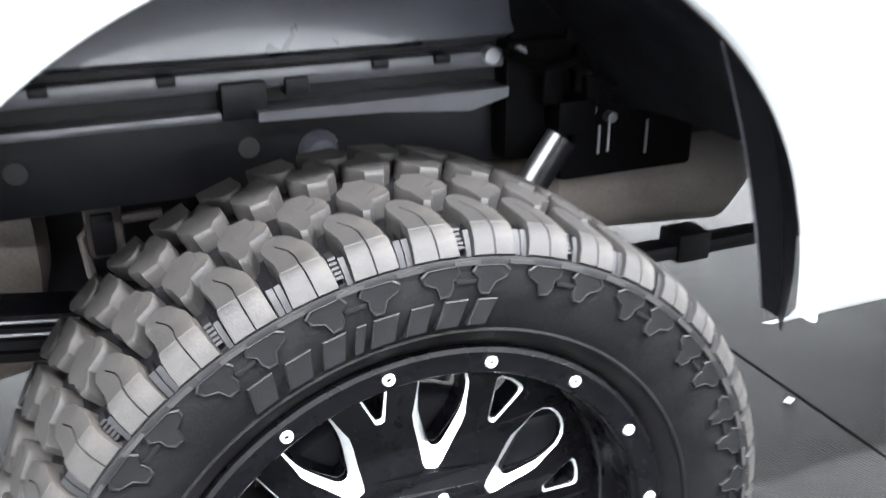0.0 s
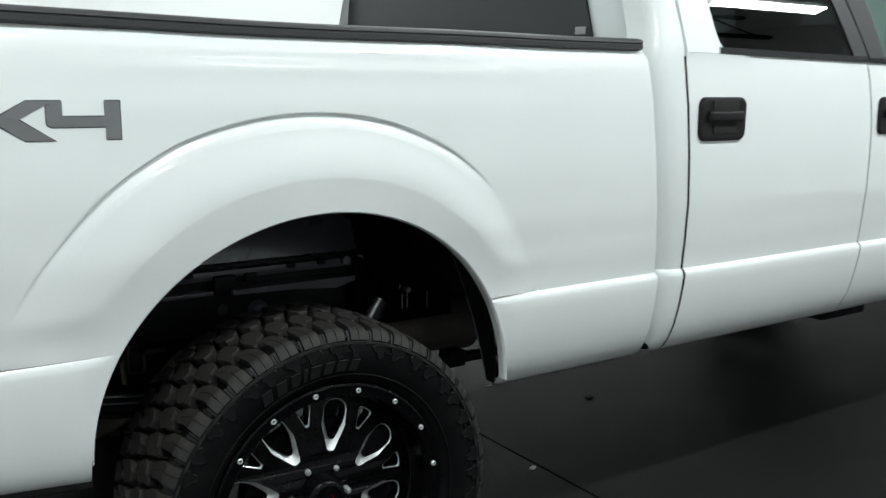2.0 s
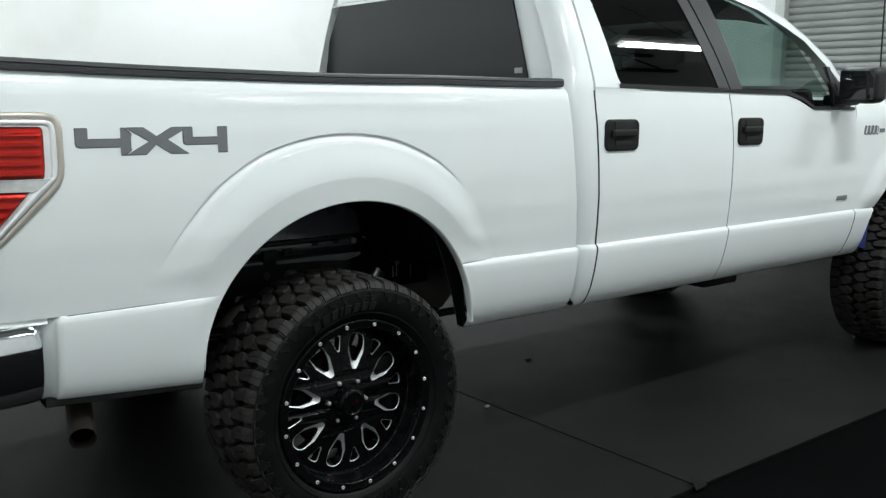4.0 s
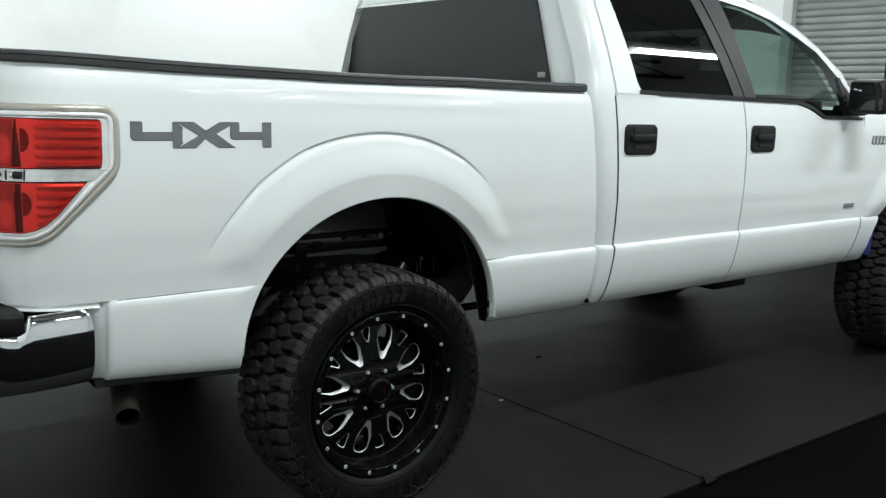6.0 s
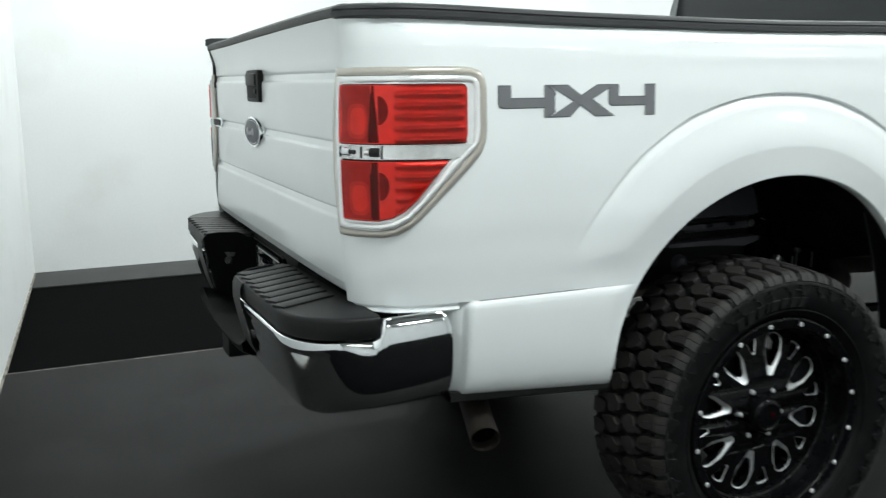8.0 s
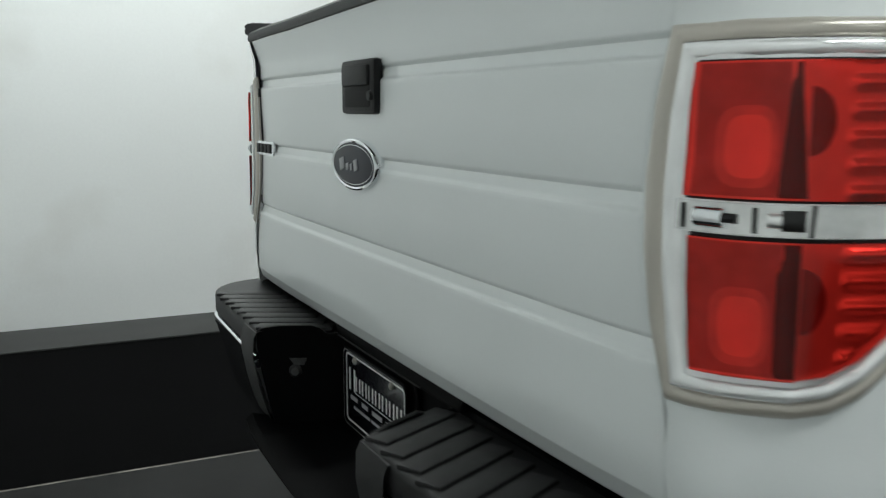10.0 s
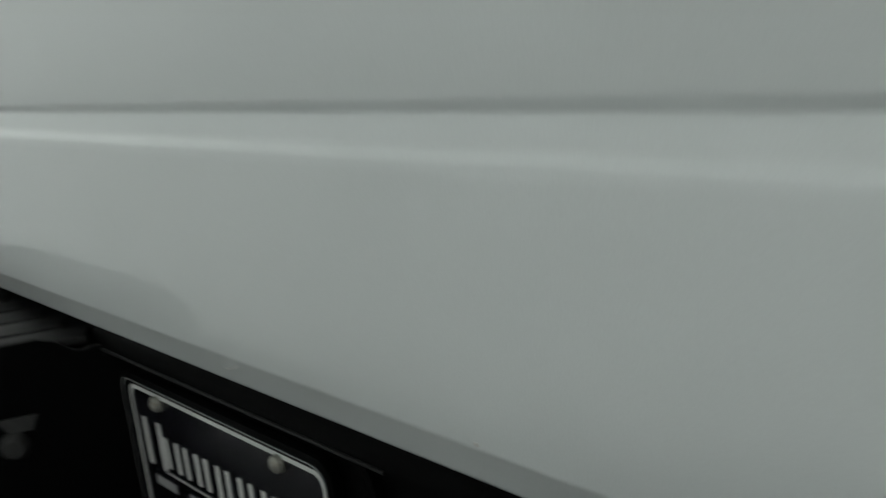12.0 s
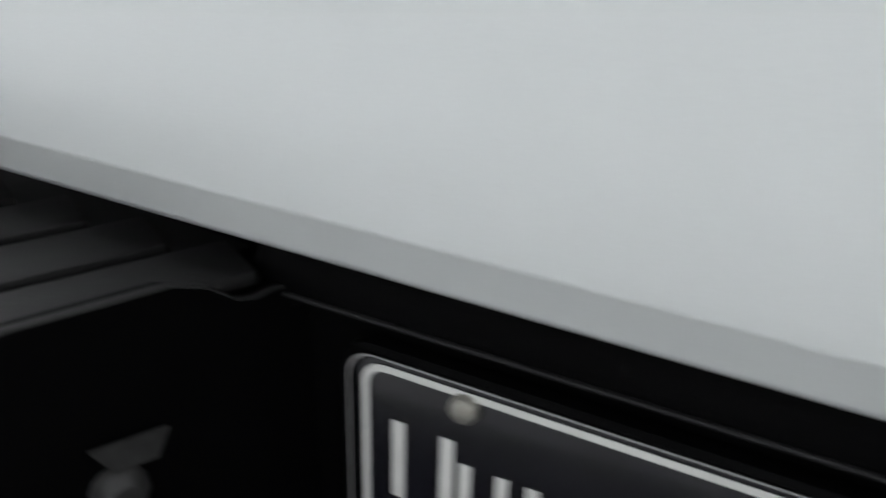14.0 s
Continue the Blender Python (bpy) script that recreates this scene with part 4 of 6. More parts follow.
part("plate_surround", sheet([plate_ring(0.40, 0.195, 0.03, -0.006), plate_ring(0.40, 0.195, 0.03, 0.002), plate_ring(0.394, 0.189, 0.027, 0.004), plate_ring(0.386, 0.181, 0.023, 0.003), plate_ring(0.382, 0.177, 0.021, -0.008)], closed=True), PLASTIC_SHADED, bumper, "moulded black frame round the plate")
bm = bmesh.new()
bm.faces.new([bm.verts.new(p) for p in plate_ring(0.300, 0.148, 0.012, 0.002)])
part("plate_face", bm, PLATE, plate, smooth=False)
part("plate_frame", sheet([plate_ring(0.312, 0.160, 0.016, -0.004), plate_ring(0.312, 0.160, 0.016, 0.004), plate_ring(0.306, 0.154, 0.014, 0.006), plate_ring(0.298, 0.146, 0.012, 0.004), plate_ring(0.298, 0.146, 0.012, 0.0)], closed=True), PLASTIC_SHADED, plate, "black plastic plate frame")
part("plate_border", sheet([plate_ring(0.292, 0.139, 0.012, 0.0027), plate_ring(0.2845, 0.1315, 0.009, 0.0027)], closed=True), WHITE_INK, plate, "white border line", smooth=False)
# grey line paints the highlight along the plate frame's edge
part("plate_rim_line", sheet([plate_ring(0.3035, 0.1515, 0.014, 0.0062), plate_ring(0.3015, 0.1495, 0.014, 0.0062)], closed=True), GREY_INK, plate, smooth=False)
for k, dy in enumerate((0.0915, -0.0915)):
    part("plate_screw", lathe([(0.0001, -0.006), (0.004, -0.0058), (0.0065, -0.004), (0.0072, 0.0)], 14), SCREW, plate, "weathered screw head", at=pose(PX - 0.003, PY + dy, PZ + 0.0615, 0, 0, -90))


def ink(y0, y1, z0, z1, mat, slant=0.0):
    bm = bmesh.new()
    bm.faces.new([bm.verts.new((PX - 0.0028, PY + y, PZ + z)) for y, z in ((y0, z0), (y1, z0), (y1, z1), (y0, z1))])
    part("lettering_bar", bm, mat, plate, smooth=False)


# pairs of plain bars, one taller, stand for the name
for a in (0.1295, 0.1035):
    ink(a, a - 0.0070, -0.004, 0.041, WHITE_INK)
for k in range(7):
    y = 0.0935 - k * 0.0336
    ink(y, y - 0.0062, 0.001, 0.030, WHITE_INK)
    ink(y - 0.0185, y - 0.0247, 0.001, 0.030, WHITE_INK)
ink(0.098, -0.135, -0.0055, -0.0040, WHITE_INK)
for a, b in ((0.122, 0.085), (0.062, 0.03), (0.008, -0.04), (-0.06, -0.118)):
    ink(a, b, -0.022, -0.013, GREY_INK)
for a, b in ((0.105, 0.02), (0.012, -0.095)):
    ink(a, b, -0.038, -0.032, GREY_INK)


# ---- cab ----
def cab_y(z):
    """How far in the cab's side lies at a height."""
    if z < 1.40:
        return smooth_lerp(LOWER, z) if z < STEP else smooth_lerp(UPPER, min(z, 1.36)) + max(0, z - 1.36) * 0.12
    return 0.031 + (z - 1.40) * 0.30 + (z - 1.40) ** 2 * 0.28


def rear_edge(z):
    return lerp([(0.58, 1.112), (0.8, 1.122), (1.0, 1.112), (1.33, 1.082), (1.9, 1.075)], z)


def b_edge(z):
    return lerp([(0.58, 1.955), (0.8, 1.972), (1.0, 1.965), (1.2, 1.955), (1.40, 1.925), (1.9, 1.80)], z)


def f_edge(z):
    return lerp([(0.58, 3.03), (0.75, 3.07), (1.05, 3.055), (1.34, 2.99), (1.6, 2.95)], z)


def belt(x):
    return lerp([(1.0, 1.405), (2.38, 1.385), (2.50, 1.36), (2.60, 1.318), (3.1, 1.312)], x)


def door(name, lo, hi, flip):
    d = tagged(empty(name, truck), "white cab door with black handle, closed")
    gap = 0.003
    own = mirrored if flip else Vector
    bm = bmesh.new()
    nz, nx, rows = 22, 18, []
    for k in range(nx + 1):
        u = k / nx
        xm = lo(1.2) + (hi(1.2) - lo(1.2)) * u
        top = belt(xm)
        zs = [z for z, _ in LOWER] + list(np.linspace(STEP + 0.002, top, nz))
        rows.append([own((lo(z) + gap + (hi(z) - lo(z) - 2 * gap) * u, cab_y(z), z)) for z in zs])
    sheet(rows, bm)
    for row in (rows[0], rows[-1]):
        sheet([row, [q + Vector((0, 0.03 if not flip else -0.03, 0)) for q in row]], bm)
    part("door_skin", bm, PAINT, d)
    for edge in (lo, hi):
        rows = [[own((edge(z) - 0.0045, cab_y(z) + 0.0018, z)), own((edge(z) + 0.0035, cab_y(z) + 0.0018, z))] for z in [z for z, _ in LOWER] + list(np.linspace(STEP + 0.002, 1.39 if edge is not f_edge else 1.33, 14))]
        part("door_seal", sheet(rows), SIPE, d)
    return d


def door_handle(x0, x1, parent, flip):
    xm, w = (x0 + x1) / 2, x1 - x0
    y = cab_y(1.22)
    outline = lambda grow, out: [(xm + a, y - out, 1.2215 + b) for a, b in rounded(w + grow, 0.118 + grow, 0.024 + grow / 2)]
    bm = sheet([outline(0.002, -0.006), outline(0.002, 0.004), outline(-0.004, 0.009), outline(-0.016, 0.0105)], closed=True)
    bm.faces.new([bm.verts.new(p) for p in outline(-0.016, 0.0105)])
    part("handle_bezel", flipped(bm, flip), PLASTIC, parent, "black plastic door handle")
    part("handle_pocket", flipped(block((w * 0.56, 0.004, 0.030), (xm + w * 0.02, y - 0.0112, 1.258), 0.0015), flip), SIPE, parent)
    part("handle_grip", flipped(block((w * 0.74, 0.018, 0.030), (xm, y - 0.017, 1.229), 0.008, segments=3), flip), PLASTIC, parent)
    part("handle_scoop", flipped(block((w * 0.5, 0.004, 0.026), (xm + w * 0.02, y - 0.0112, 1.196), 0.0015), flip), SIPE, parent)


def pane(name, pts, mat, parent, flip, out=0.003, label=""):
    """Side glass through corners of x and height, bent with the cab's side."""
    zs = [z for _, z in pts]
    rows = []
    for z in sorted({*np.linspace(min(zs) + 1e-4, max(zs) - 1e-4, 20), *[min(max(z, min(zs) + 1e-4), max(zs) - 1e-4) for z in zs]}):
        cut = []
        for (xa, za), (xb, zb) in zip(pts, pts[1:] + pts[:1]):
            if min(za, zb) <= z <= max(za, zb) and za != zb:
                cut.append(xa + (xb - xa) * (z - za) / (zb - za))
        rows.append([Vector((min(cut) + (max(cut) - min(cut)) * k / 8, cab_y(z) - out, z)) for k in range(9)])
    return part(name, flipped(sheet(rows), flip), mat, parent, label)


def strip(pts, width, out, mat, parent, name, flip, label=""):
    """A flat trim strip along x and height."""
    rows = []
    for x, z, dx, dz in pts:
        rows.append([Vector((x, cab_y(z) - out, z)), Vector((x + dx, cab_y(z + dz) - out, z + dz)), Vector((x + dx, cab_y(z + dz) - out + 0.02, z + dz)), Vector((x, cab_y(z) - out + 0.02, z))])
    return part(name, flipped(sheet(rows, closed=True), flip), mat, parent, label)


ROOF = [(1.00, 1.80), (1.04, 1.872), (1.10, 1.895), (1.4, 1.905), (1.8, 1.905), (2.1, 1.885), (2.28, 1.850), (2.46, 1.795), (2.62, 1.725), (2.78, 1.632), (2.95, 1.510), (3.10, 1.395)]
for flip in (False, True):
    own = mirrored if flip else Vector
    rear = door("rear_door", rear_edge, b_edge, flip)
    front = door("front_door", b_edge, f_edge, flip)
    door_handle(1.128, 1.318, rear, flip)
    door_handle(1.985, 2.168, front, flip)
    # cab corner between the bed and the rear door
    bm = bmesh.new()
    rows = []
    for z in [z for z, _ in LOWER] + list(np.linspace(STEP + 0.002, 1.84, 30)):
        y, x1 = cab_y(z), rear_edge(z) - 0.004
        x0 = max(0.962, BED_FRONT + lean_back(BED_FRONT, z) + 0.030) if z < 1.38 else 0.962 + 0.028 * min(1, (z - 1.38) / 0.08)
        rows.append([own(p) for p in ((x1, y + 0.03, z), (x1, y + 0.003, z), (x1 - 0.004, y, z), (x1 - 0.014, y + 0.001, z), (x0 + 0.034, y + 0.009, z), (x0 + 0.014, y + (0.014 if flip else 0.026), z), (x0, y + (0.020 if flip else 0.055), z), (x0 + (0.04 if flip else 0.004), y + (0.022 if flip else 0.12), z))])
    sheet(rows, bm)
    part("cab_corner", bm, PAINT, truck, "white cab corner pillar")
    # pillar above the rear door's seam, round the glass
    bm = bmesh.new()
    rows = []
    zs = [1.40, 1.404, 1.408, 1.413, 1.419, 1.426, 1.435, 1.447] + list(np.linspace(1.46, 1.86, 12))
    rows = [[own((rear_edge(z) + 0.003, cab_y(z) + 0.03, z)), own((rear_edge(z) + 0.004, cab_y(z), z)), own((lerp([(1.40, 1.272), (1.407, 1.246), (1.418, 1.229), (1.434, 1.219), (1.46, 1.212), (1.86, 1.165)], z), cab_y(z), z)), own((lerp([(1.40, 1.272), (1.407, 1.246), (1.418, 1.229), (1.434, 1.219), (1.46, 1.212), (1.86, 1.165)], z), cab_y(z) + 0.02, z))] for z in zs]
    sheet(rows, bm)
    part("door_frame", bm, PAINT, rear)
    # glass
    pane("rear_glass", [(1.275, 1.4015), (1.250, 1.406), (1.232, 1.417), (1.221, 1.434), (1.214, 1.460), (1.165, 1.82), (1.72, 1.845), (1.755, 1.80), (1.835, 1.56), (1.885, 1.402)], SIDEGLASS, rear, flip, 0.0, "dark tinted side window")
    pane("front_glass", [(2.02, 1.398), (1.985, 1.60), (1.93, 1.83), (2.13, 1.806), (2.324, 1.764), (2.637, 1.632), (2.81, 1.49), (2.93, 1.33), (2.60, 1.326), (2.47, 1.375), (2.38, 1.392)], FRONTGLASS, front, flip, 0.0, "lightly tinted front side window")
    # belt trim and B pillar
    strip([(x, belt(x) - 0.003, 0, 0.018) for x in (1.215, 1.5, 1.92)], 0.02, 0.006, TRIM, rear, "belt_trim", flip)
    strip([(x, belt(x) - 0.003, 0, 0.016) for x in (1.93, 2.2, 2.38, 2.44, 2.50, 2.55, 2.60, 2.8, 2.97)], 0.02, 0.006, TRIM, front, "belt_trim", flip)
    strip([(lerp([(1.40, 1.845), (1.86, 1.70)], z), z, lerp([(1.40, 0.075), (1.86, 0.07)], z), 0) for z in np.linspace(1.40, 1.86, 8)], 0.1, 0.004, TRIM, rear, "pillar_trim", flip, "black B pillar trim")
    strip([(lerp([(1.40, 1.928), (1.86, 1.785)], z), z, lerp([(1.40, 0.085), (1.86, 0.14)], z), 0) for z in np.linspace(1.40, 1.86, 8)], 0.1, 0.004, TRIM, front, "pillar_trim", flip, "black B pillar trim")
    strip([(lerp([(1.325, 2.78), (1.52, 2.755)], z), z, lerp([(1.325, 0.05), (1.52, 0.03)], z), 0) for z in np.linspace(1.325, 1.52, 4)], 0.05, 0.005, TRIM, front, "quarter_divider", flip)
    pane("sail_panel", [(2.83, 1.325), (2.80, 1.49), (2.96, 1.335)], TRIM, front, flip, 0.004)
    # roof side: from the top of the glass up to the roof, and down the windscreen pillar
    rows = []
    inner = [(1.0, 1.78), (1.08, 1.845), (1.17, 1.835), (1.5, 1.845), (1.9, 1.838), (2.13, 1.812), (2.324, 1.770), (2.50, 1.70), (2.637, 1.637), (2.81, 1.495), (2.95, 1.345)]
    outer = [(0.985, 1.80), (1.05, 1.885), (1.17, 1.895), (1.5, 1.905), (1.9, 1.90), (2.16, 1.872), (2.37, 1.836), (2.56, 1.765), (2.72, 1.680), (2.87, 1.57), (3.03, 1.40)]
    for (xa, za), (xb, zb) in zip(inner, outer):
        y0 = cab_y(min(za, 1.86))
        rows.append([own((xa, y0 + 0.03, za)), own((xa, y0 + 0.002, za)), own(((xa * 2 + xb) / 3, y0 + 0.008, (za * 2 + zb) / 3)), own(((xa + 2 * xb) / 3, y0 + 0.035, (za + 2 * zb) / 3 + 0.004)), own((xb, y0 + 0.085, zb)), own((xb, y0 + 0.16, zb))])
    part("roof_side", sheet(rows), PAINT, truck)
    # mirror
    mir = tagged(empty("side_mirror", truck), "black plastic door mirror")
    bm = block((0.14, 0.20, 0.17), (2.80, -0.100, 1.430), 0.048, segments=6)
    for v in bm.verts:
        v.co.x += (v.co.y + 0.1) * 0.12
        v.co.z += 0.1 * (v.co.x - 2.8) * 0.3
    part("mirror_shell", flipped(bm, flip), PLASTIC, mir)
    bm = block((0.006, 0.165, 0.135), (2.7265, -0.108, 1.43), 0.002)
    part("mirror_glass", flipped(bm, flip), GLASS, mir, "dark mirror glass")
    part("mirror_arm", flipped(block((0.10, 0.14, 0.05), (2.83, 0.02, 1.36), 0.015), flip), PLASTIC, mir)
    part("door_marker", flipped(block((0.10, 0.004, 0.022), (2.93, cab_y(0.87) - 0.001, 0.875), 0.0015), flip), DECAL, front, "grey bar badge on the door")
    # sill underside
    part("rocker", flipped(span(1.05, 3.05, 0.10, 0.22, 0.56, 0.64, 0.012), flip), UNDER, truck)

# roof, back panel and rear window
rows = []
for x, z in ROOF:
    rows.append([(x, y, z - 0.012 * ((y - YC) / 0.8) ** 2) for y in np.linspace(0.24, 2 * YC - 0.24, 9)])
part("roof", sheet(rows[:7]), PAINT, truck, "white cab roof")
part("windscreen", sheet([[(x, y, z) for x, y, z in r] for r in rows[6:]]), SCREENGLASS, truck, "dark windscreen")
back = [(1.055, 1.0), (1.05, 1.42), (1.04, 1.44), (0.99, 1.80), (0.985, 1.805)]
part("cab_back", sheet([[(x + 0.012, y, z) for y in (0.06, 0.5, 1.5, 1.88)] for x, z in back[:3]]), PAINT, truck)
rows = [[(x + 0.012, y, z) for y in (lerp([(1.43, 0.135), (1.82, 0.25)], z), lerp([(1.43, 0.36), (1.82, 0.43)], z))] for x, z in ((1.05, 1.40), (1.035, 1.5), (0.995, 1.81))]
part("back_pillar", sheet(rows), PAINT, truck)
rows = [[(x, y, z) for y in np.linspace(lerp([(1.43, 0.355), (1.82, 0.425)], z), lerp([(1.43, 1.885), (1.62, 1.815), (1.74, 1.745), (1.79, 1.69), (1.82, 1.62)], z), 8)] for x, z in ((1.052, 1.40), (1.044, 1.44), (1.02, 1.62), (0.995, 1.80), (0.992, 1.815))]
part("back_window", sheet(rows), BACKGLASS, truck, "dark privacy glass rear window")
part("window_sticker", block((0.002, 0.045, 0.022), (1.0375, 0.405, 1.468), 0.0005), GREY_INK, truck, "small pale sticker on the rear window")
part("back_header", sheet([[(0.99, y, 1.80), (1.0, y, 1.86), (1.06, y, 1.893)] for y in np.linspace(0.26, 2 * YC - 0.26, 6)]), PAINT, truck)
# unseen black block that keeps the cab dark below the windows
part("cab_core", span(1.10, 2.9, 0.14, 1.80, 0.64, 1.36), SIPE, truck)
part("headliner", sheet([[(x, y, z - 0.035 - 0.05 * ((y - YC) / 0.75) ** 4) for y in np.linspace(0.2, 2 * YC - 0.2, 11)] for x, z in ROOF[2:8]]), HEADLINER, truck)
for y in (0.52, 1.42):
    seat = tagged(empty("front_seat", truck), "dark cloth front seat")
    bm = block((0.16, 0.50, 0.62), (2.16, y, 1.22), 0.06, turn=Euler((0, radians(-14), 0)).to_matrix(), segments=3)
    part("backrest", bm, SEAT, seat)
    part("headrest", block((0.09, 0.26, 0.17), (2.05, y, 1.60), 0.04, turn=Euler((0, radians(-10), 0)).to_matrix(), segments=3), SEAT, seat)
    for dy in (-0.06, 0.06):
        part("headrest_post", tube([(2.07, y + dy, 1.50), (2.055, y + dy, 1.56)], 0.006, 6), SHOCK, seat)
part("dashboard", block((0.34, 1.45, 0.24), (2.84, YC, 1.31), 0.07), SEAT, truck, "dark dashboard")
ringw = [(2.66 + 0.05 * math.sin(k * math.pi / 16), 1.42 + 0.185 * math.cos(k * math.pi / 16), 1.36 + 0.17 * math.sin(k * math.pi / 16)) for k in range(33)]
part("steering_wheel", tube(ringw, 0.015, 8, caps=False), SEAT, truck, "black steering wheel")
part("rear_view_mirror", block((0.03, 0.24, 0.07), (2.50, YC, 1.70), 0.012), PLASTIC, truck)
part("cab_floor", span(1.06, 3.2, 0.2, 1.8, 0.60, 0.66), UNDER, truck)

# front fender, hood and front end
FX = 3.70
for flip in (False, True):
    own = mirrored if flip else Vector
    bm = bmesh.new()
    ar, steps = 0.49, 40
    radii = [ar + (0.70 - ar) * k / 14 for k in range(15)]
    ring = []
    for r in radii:
        a0 = math.asin((STEP - 0.58) / r)
        row = []
        for k in range(steps + 1):
            a = math.pi - a0 - (math.pi - 2 * a0) * k / steps
            x, z = FX + r * math.cos(a), 0.58 + r * math.sin(a)
            y = cab_y(min(z, 1.32)) + max(0, z - 1.26) ** 2 * 4 - 0.024 * (0.5 + 0.5 * math.cos(math.pi * min(1.0, max(0.0, ((r - 0.49) / 0.17 - 0.38) / 0.66)))) * min(1.0, 0.3 + max(0.0, z - STEP) / 0.08)
            row.append(own((x, y, z)))
        ring.append(row)
    sheet(ring, bm)
    cols = [(x, STEP) for x in np.linspace(3.062, ring[-1][0][0], 4)[:-1]] + [(p[0], p[2]) for p in ring[-1]] + [(x, STEP) for x in (4.45, 4.55)]
    rows = []
    for x, z0 in cols:
        top = 1.335 - 0.02 * max(0, x - 3.6)
        e = f_edge
        line = []
        for k in range(15):
            z = z0 + (top - z0) * k / 14
            xx = f_edge(z) + 0.004 + (x - 3.062) * 0.97 if x < 3.09 else x
            line.append(own((xx, cab_y(min(z, 1.32)) + max(0, z - 1.26) ** 2 * 4 + max(0, x - 4.2) ** 2 * 0.8, z)))
        line.append(own((x if x > 3.0 else x, 0.10, top + 0.022)))
        line.append(own((x, 0.20, top + 0.03)))
        rows.append(line)
    sheet(rows, bm)
    rows = []
    for z, y in LOWER:
        xa = FX - math.sqrt(max(0, ar ** 2 - (z - 0.58) ** 2))
        rows.append([own((f_edge(z) + 0.004 + (xa - f_edge(z) - 0.004) * k / 6, y, z)) for k in range(7)])
    sheet(rows, bm)
    rows = []
    for z, y in LOWER:
        xa = FX + math.sqrt(max(0, ar ** 2 - (z - 0.58) ** 2))
        rows.append([own((xa + (4.55 - xa) * k / 6, y, z)) for k in range(7)])
    sheet(rows, bm)
    part("front_fender", bm, PAINT, truck, "white front fender with flared arch")
    rows = []
    for dy in (0.0, 0.3):
        rows.append([own((FX + (ar + 0.004) * math.cos(a), 0.03 + dy, 0.58 + (ar + 0.004) * math.sin(a))) for a in np.linspace(0.02, math.pi - 0.02, 30)])
    part("fender_liner", sheet(rows), LINER, truck, "dark blue front wheel liner")
    fb = tagged(empty("fender_badge", truck), "chrome model badge on the fender")
    for k in range(4):
        turn = Euler((0, radians(12), 0)).to_matrix()
        # grey block behind each bar paints the badge's dark shading
        part("badge_shadow", flipped(block((0.033, 0.004, 0.044), (3.10 + k * 0.036, cab_y(1.21) - 0.001, 1.21), 0.001, turn=turn), flip), DECAL, fb)
        part("badge_bar", flipped(block((0.017, 0.006, 0.036), (3.10 + k * 0.036, cab_y(1.21) - 0.003, 1.21), 0.002, turn=turn), flip), CHROME, fb)
    bm = block((0.05, 0.005, 0.02), (3.265, cab_y(1.21) - 0.002, 1.207), 0.002)
    part("badge_bar", flipped(bm, flip), DECAL, fb)
rows = []
for x, z in ((3.02, 1.375), (3.3, 1.385), (3.8, 1.375), (4.2, 1.35), (4.5, 1.28), (4.62, 1.15)):
    rows.append([(x, y, z - 0.03 * ((y - YC) / 0.8) ** 4) for y in np.linspace(0.2, 2 * YC - 0.2, 11)])
part("hood", sheet(rows), PAINT, truck, "white hood")
part("front_end", span(4.45, 4.66, 0.12, 1.82, 0.62, 1.2, 0.05), PLASTIC, truck, "dark front grille end")

# ---- chassis ----
for y in (0.47, 1.38):
    part("frame_rail", span(-0.98, 4.3, y, y + 0.09, 0.69, 0.805, 0.008), UNDER, truck, "black steel frame rail")
for x in (-0.8, -0.35, 0.35, 0.85):
    part("cross_member", span(x - 0.04, x + 0.04, 0.48, 1.46, 0.90, 0.985, 0.006), HOUSE, truck)


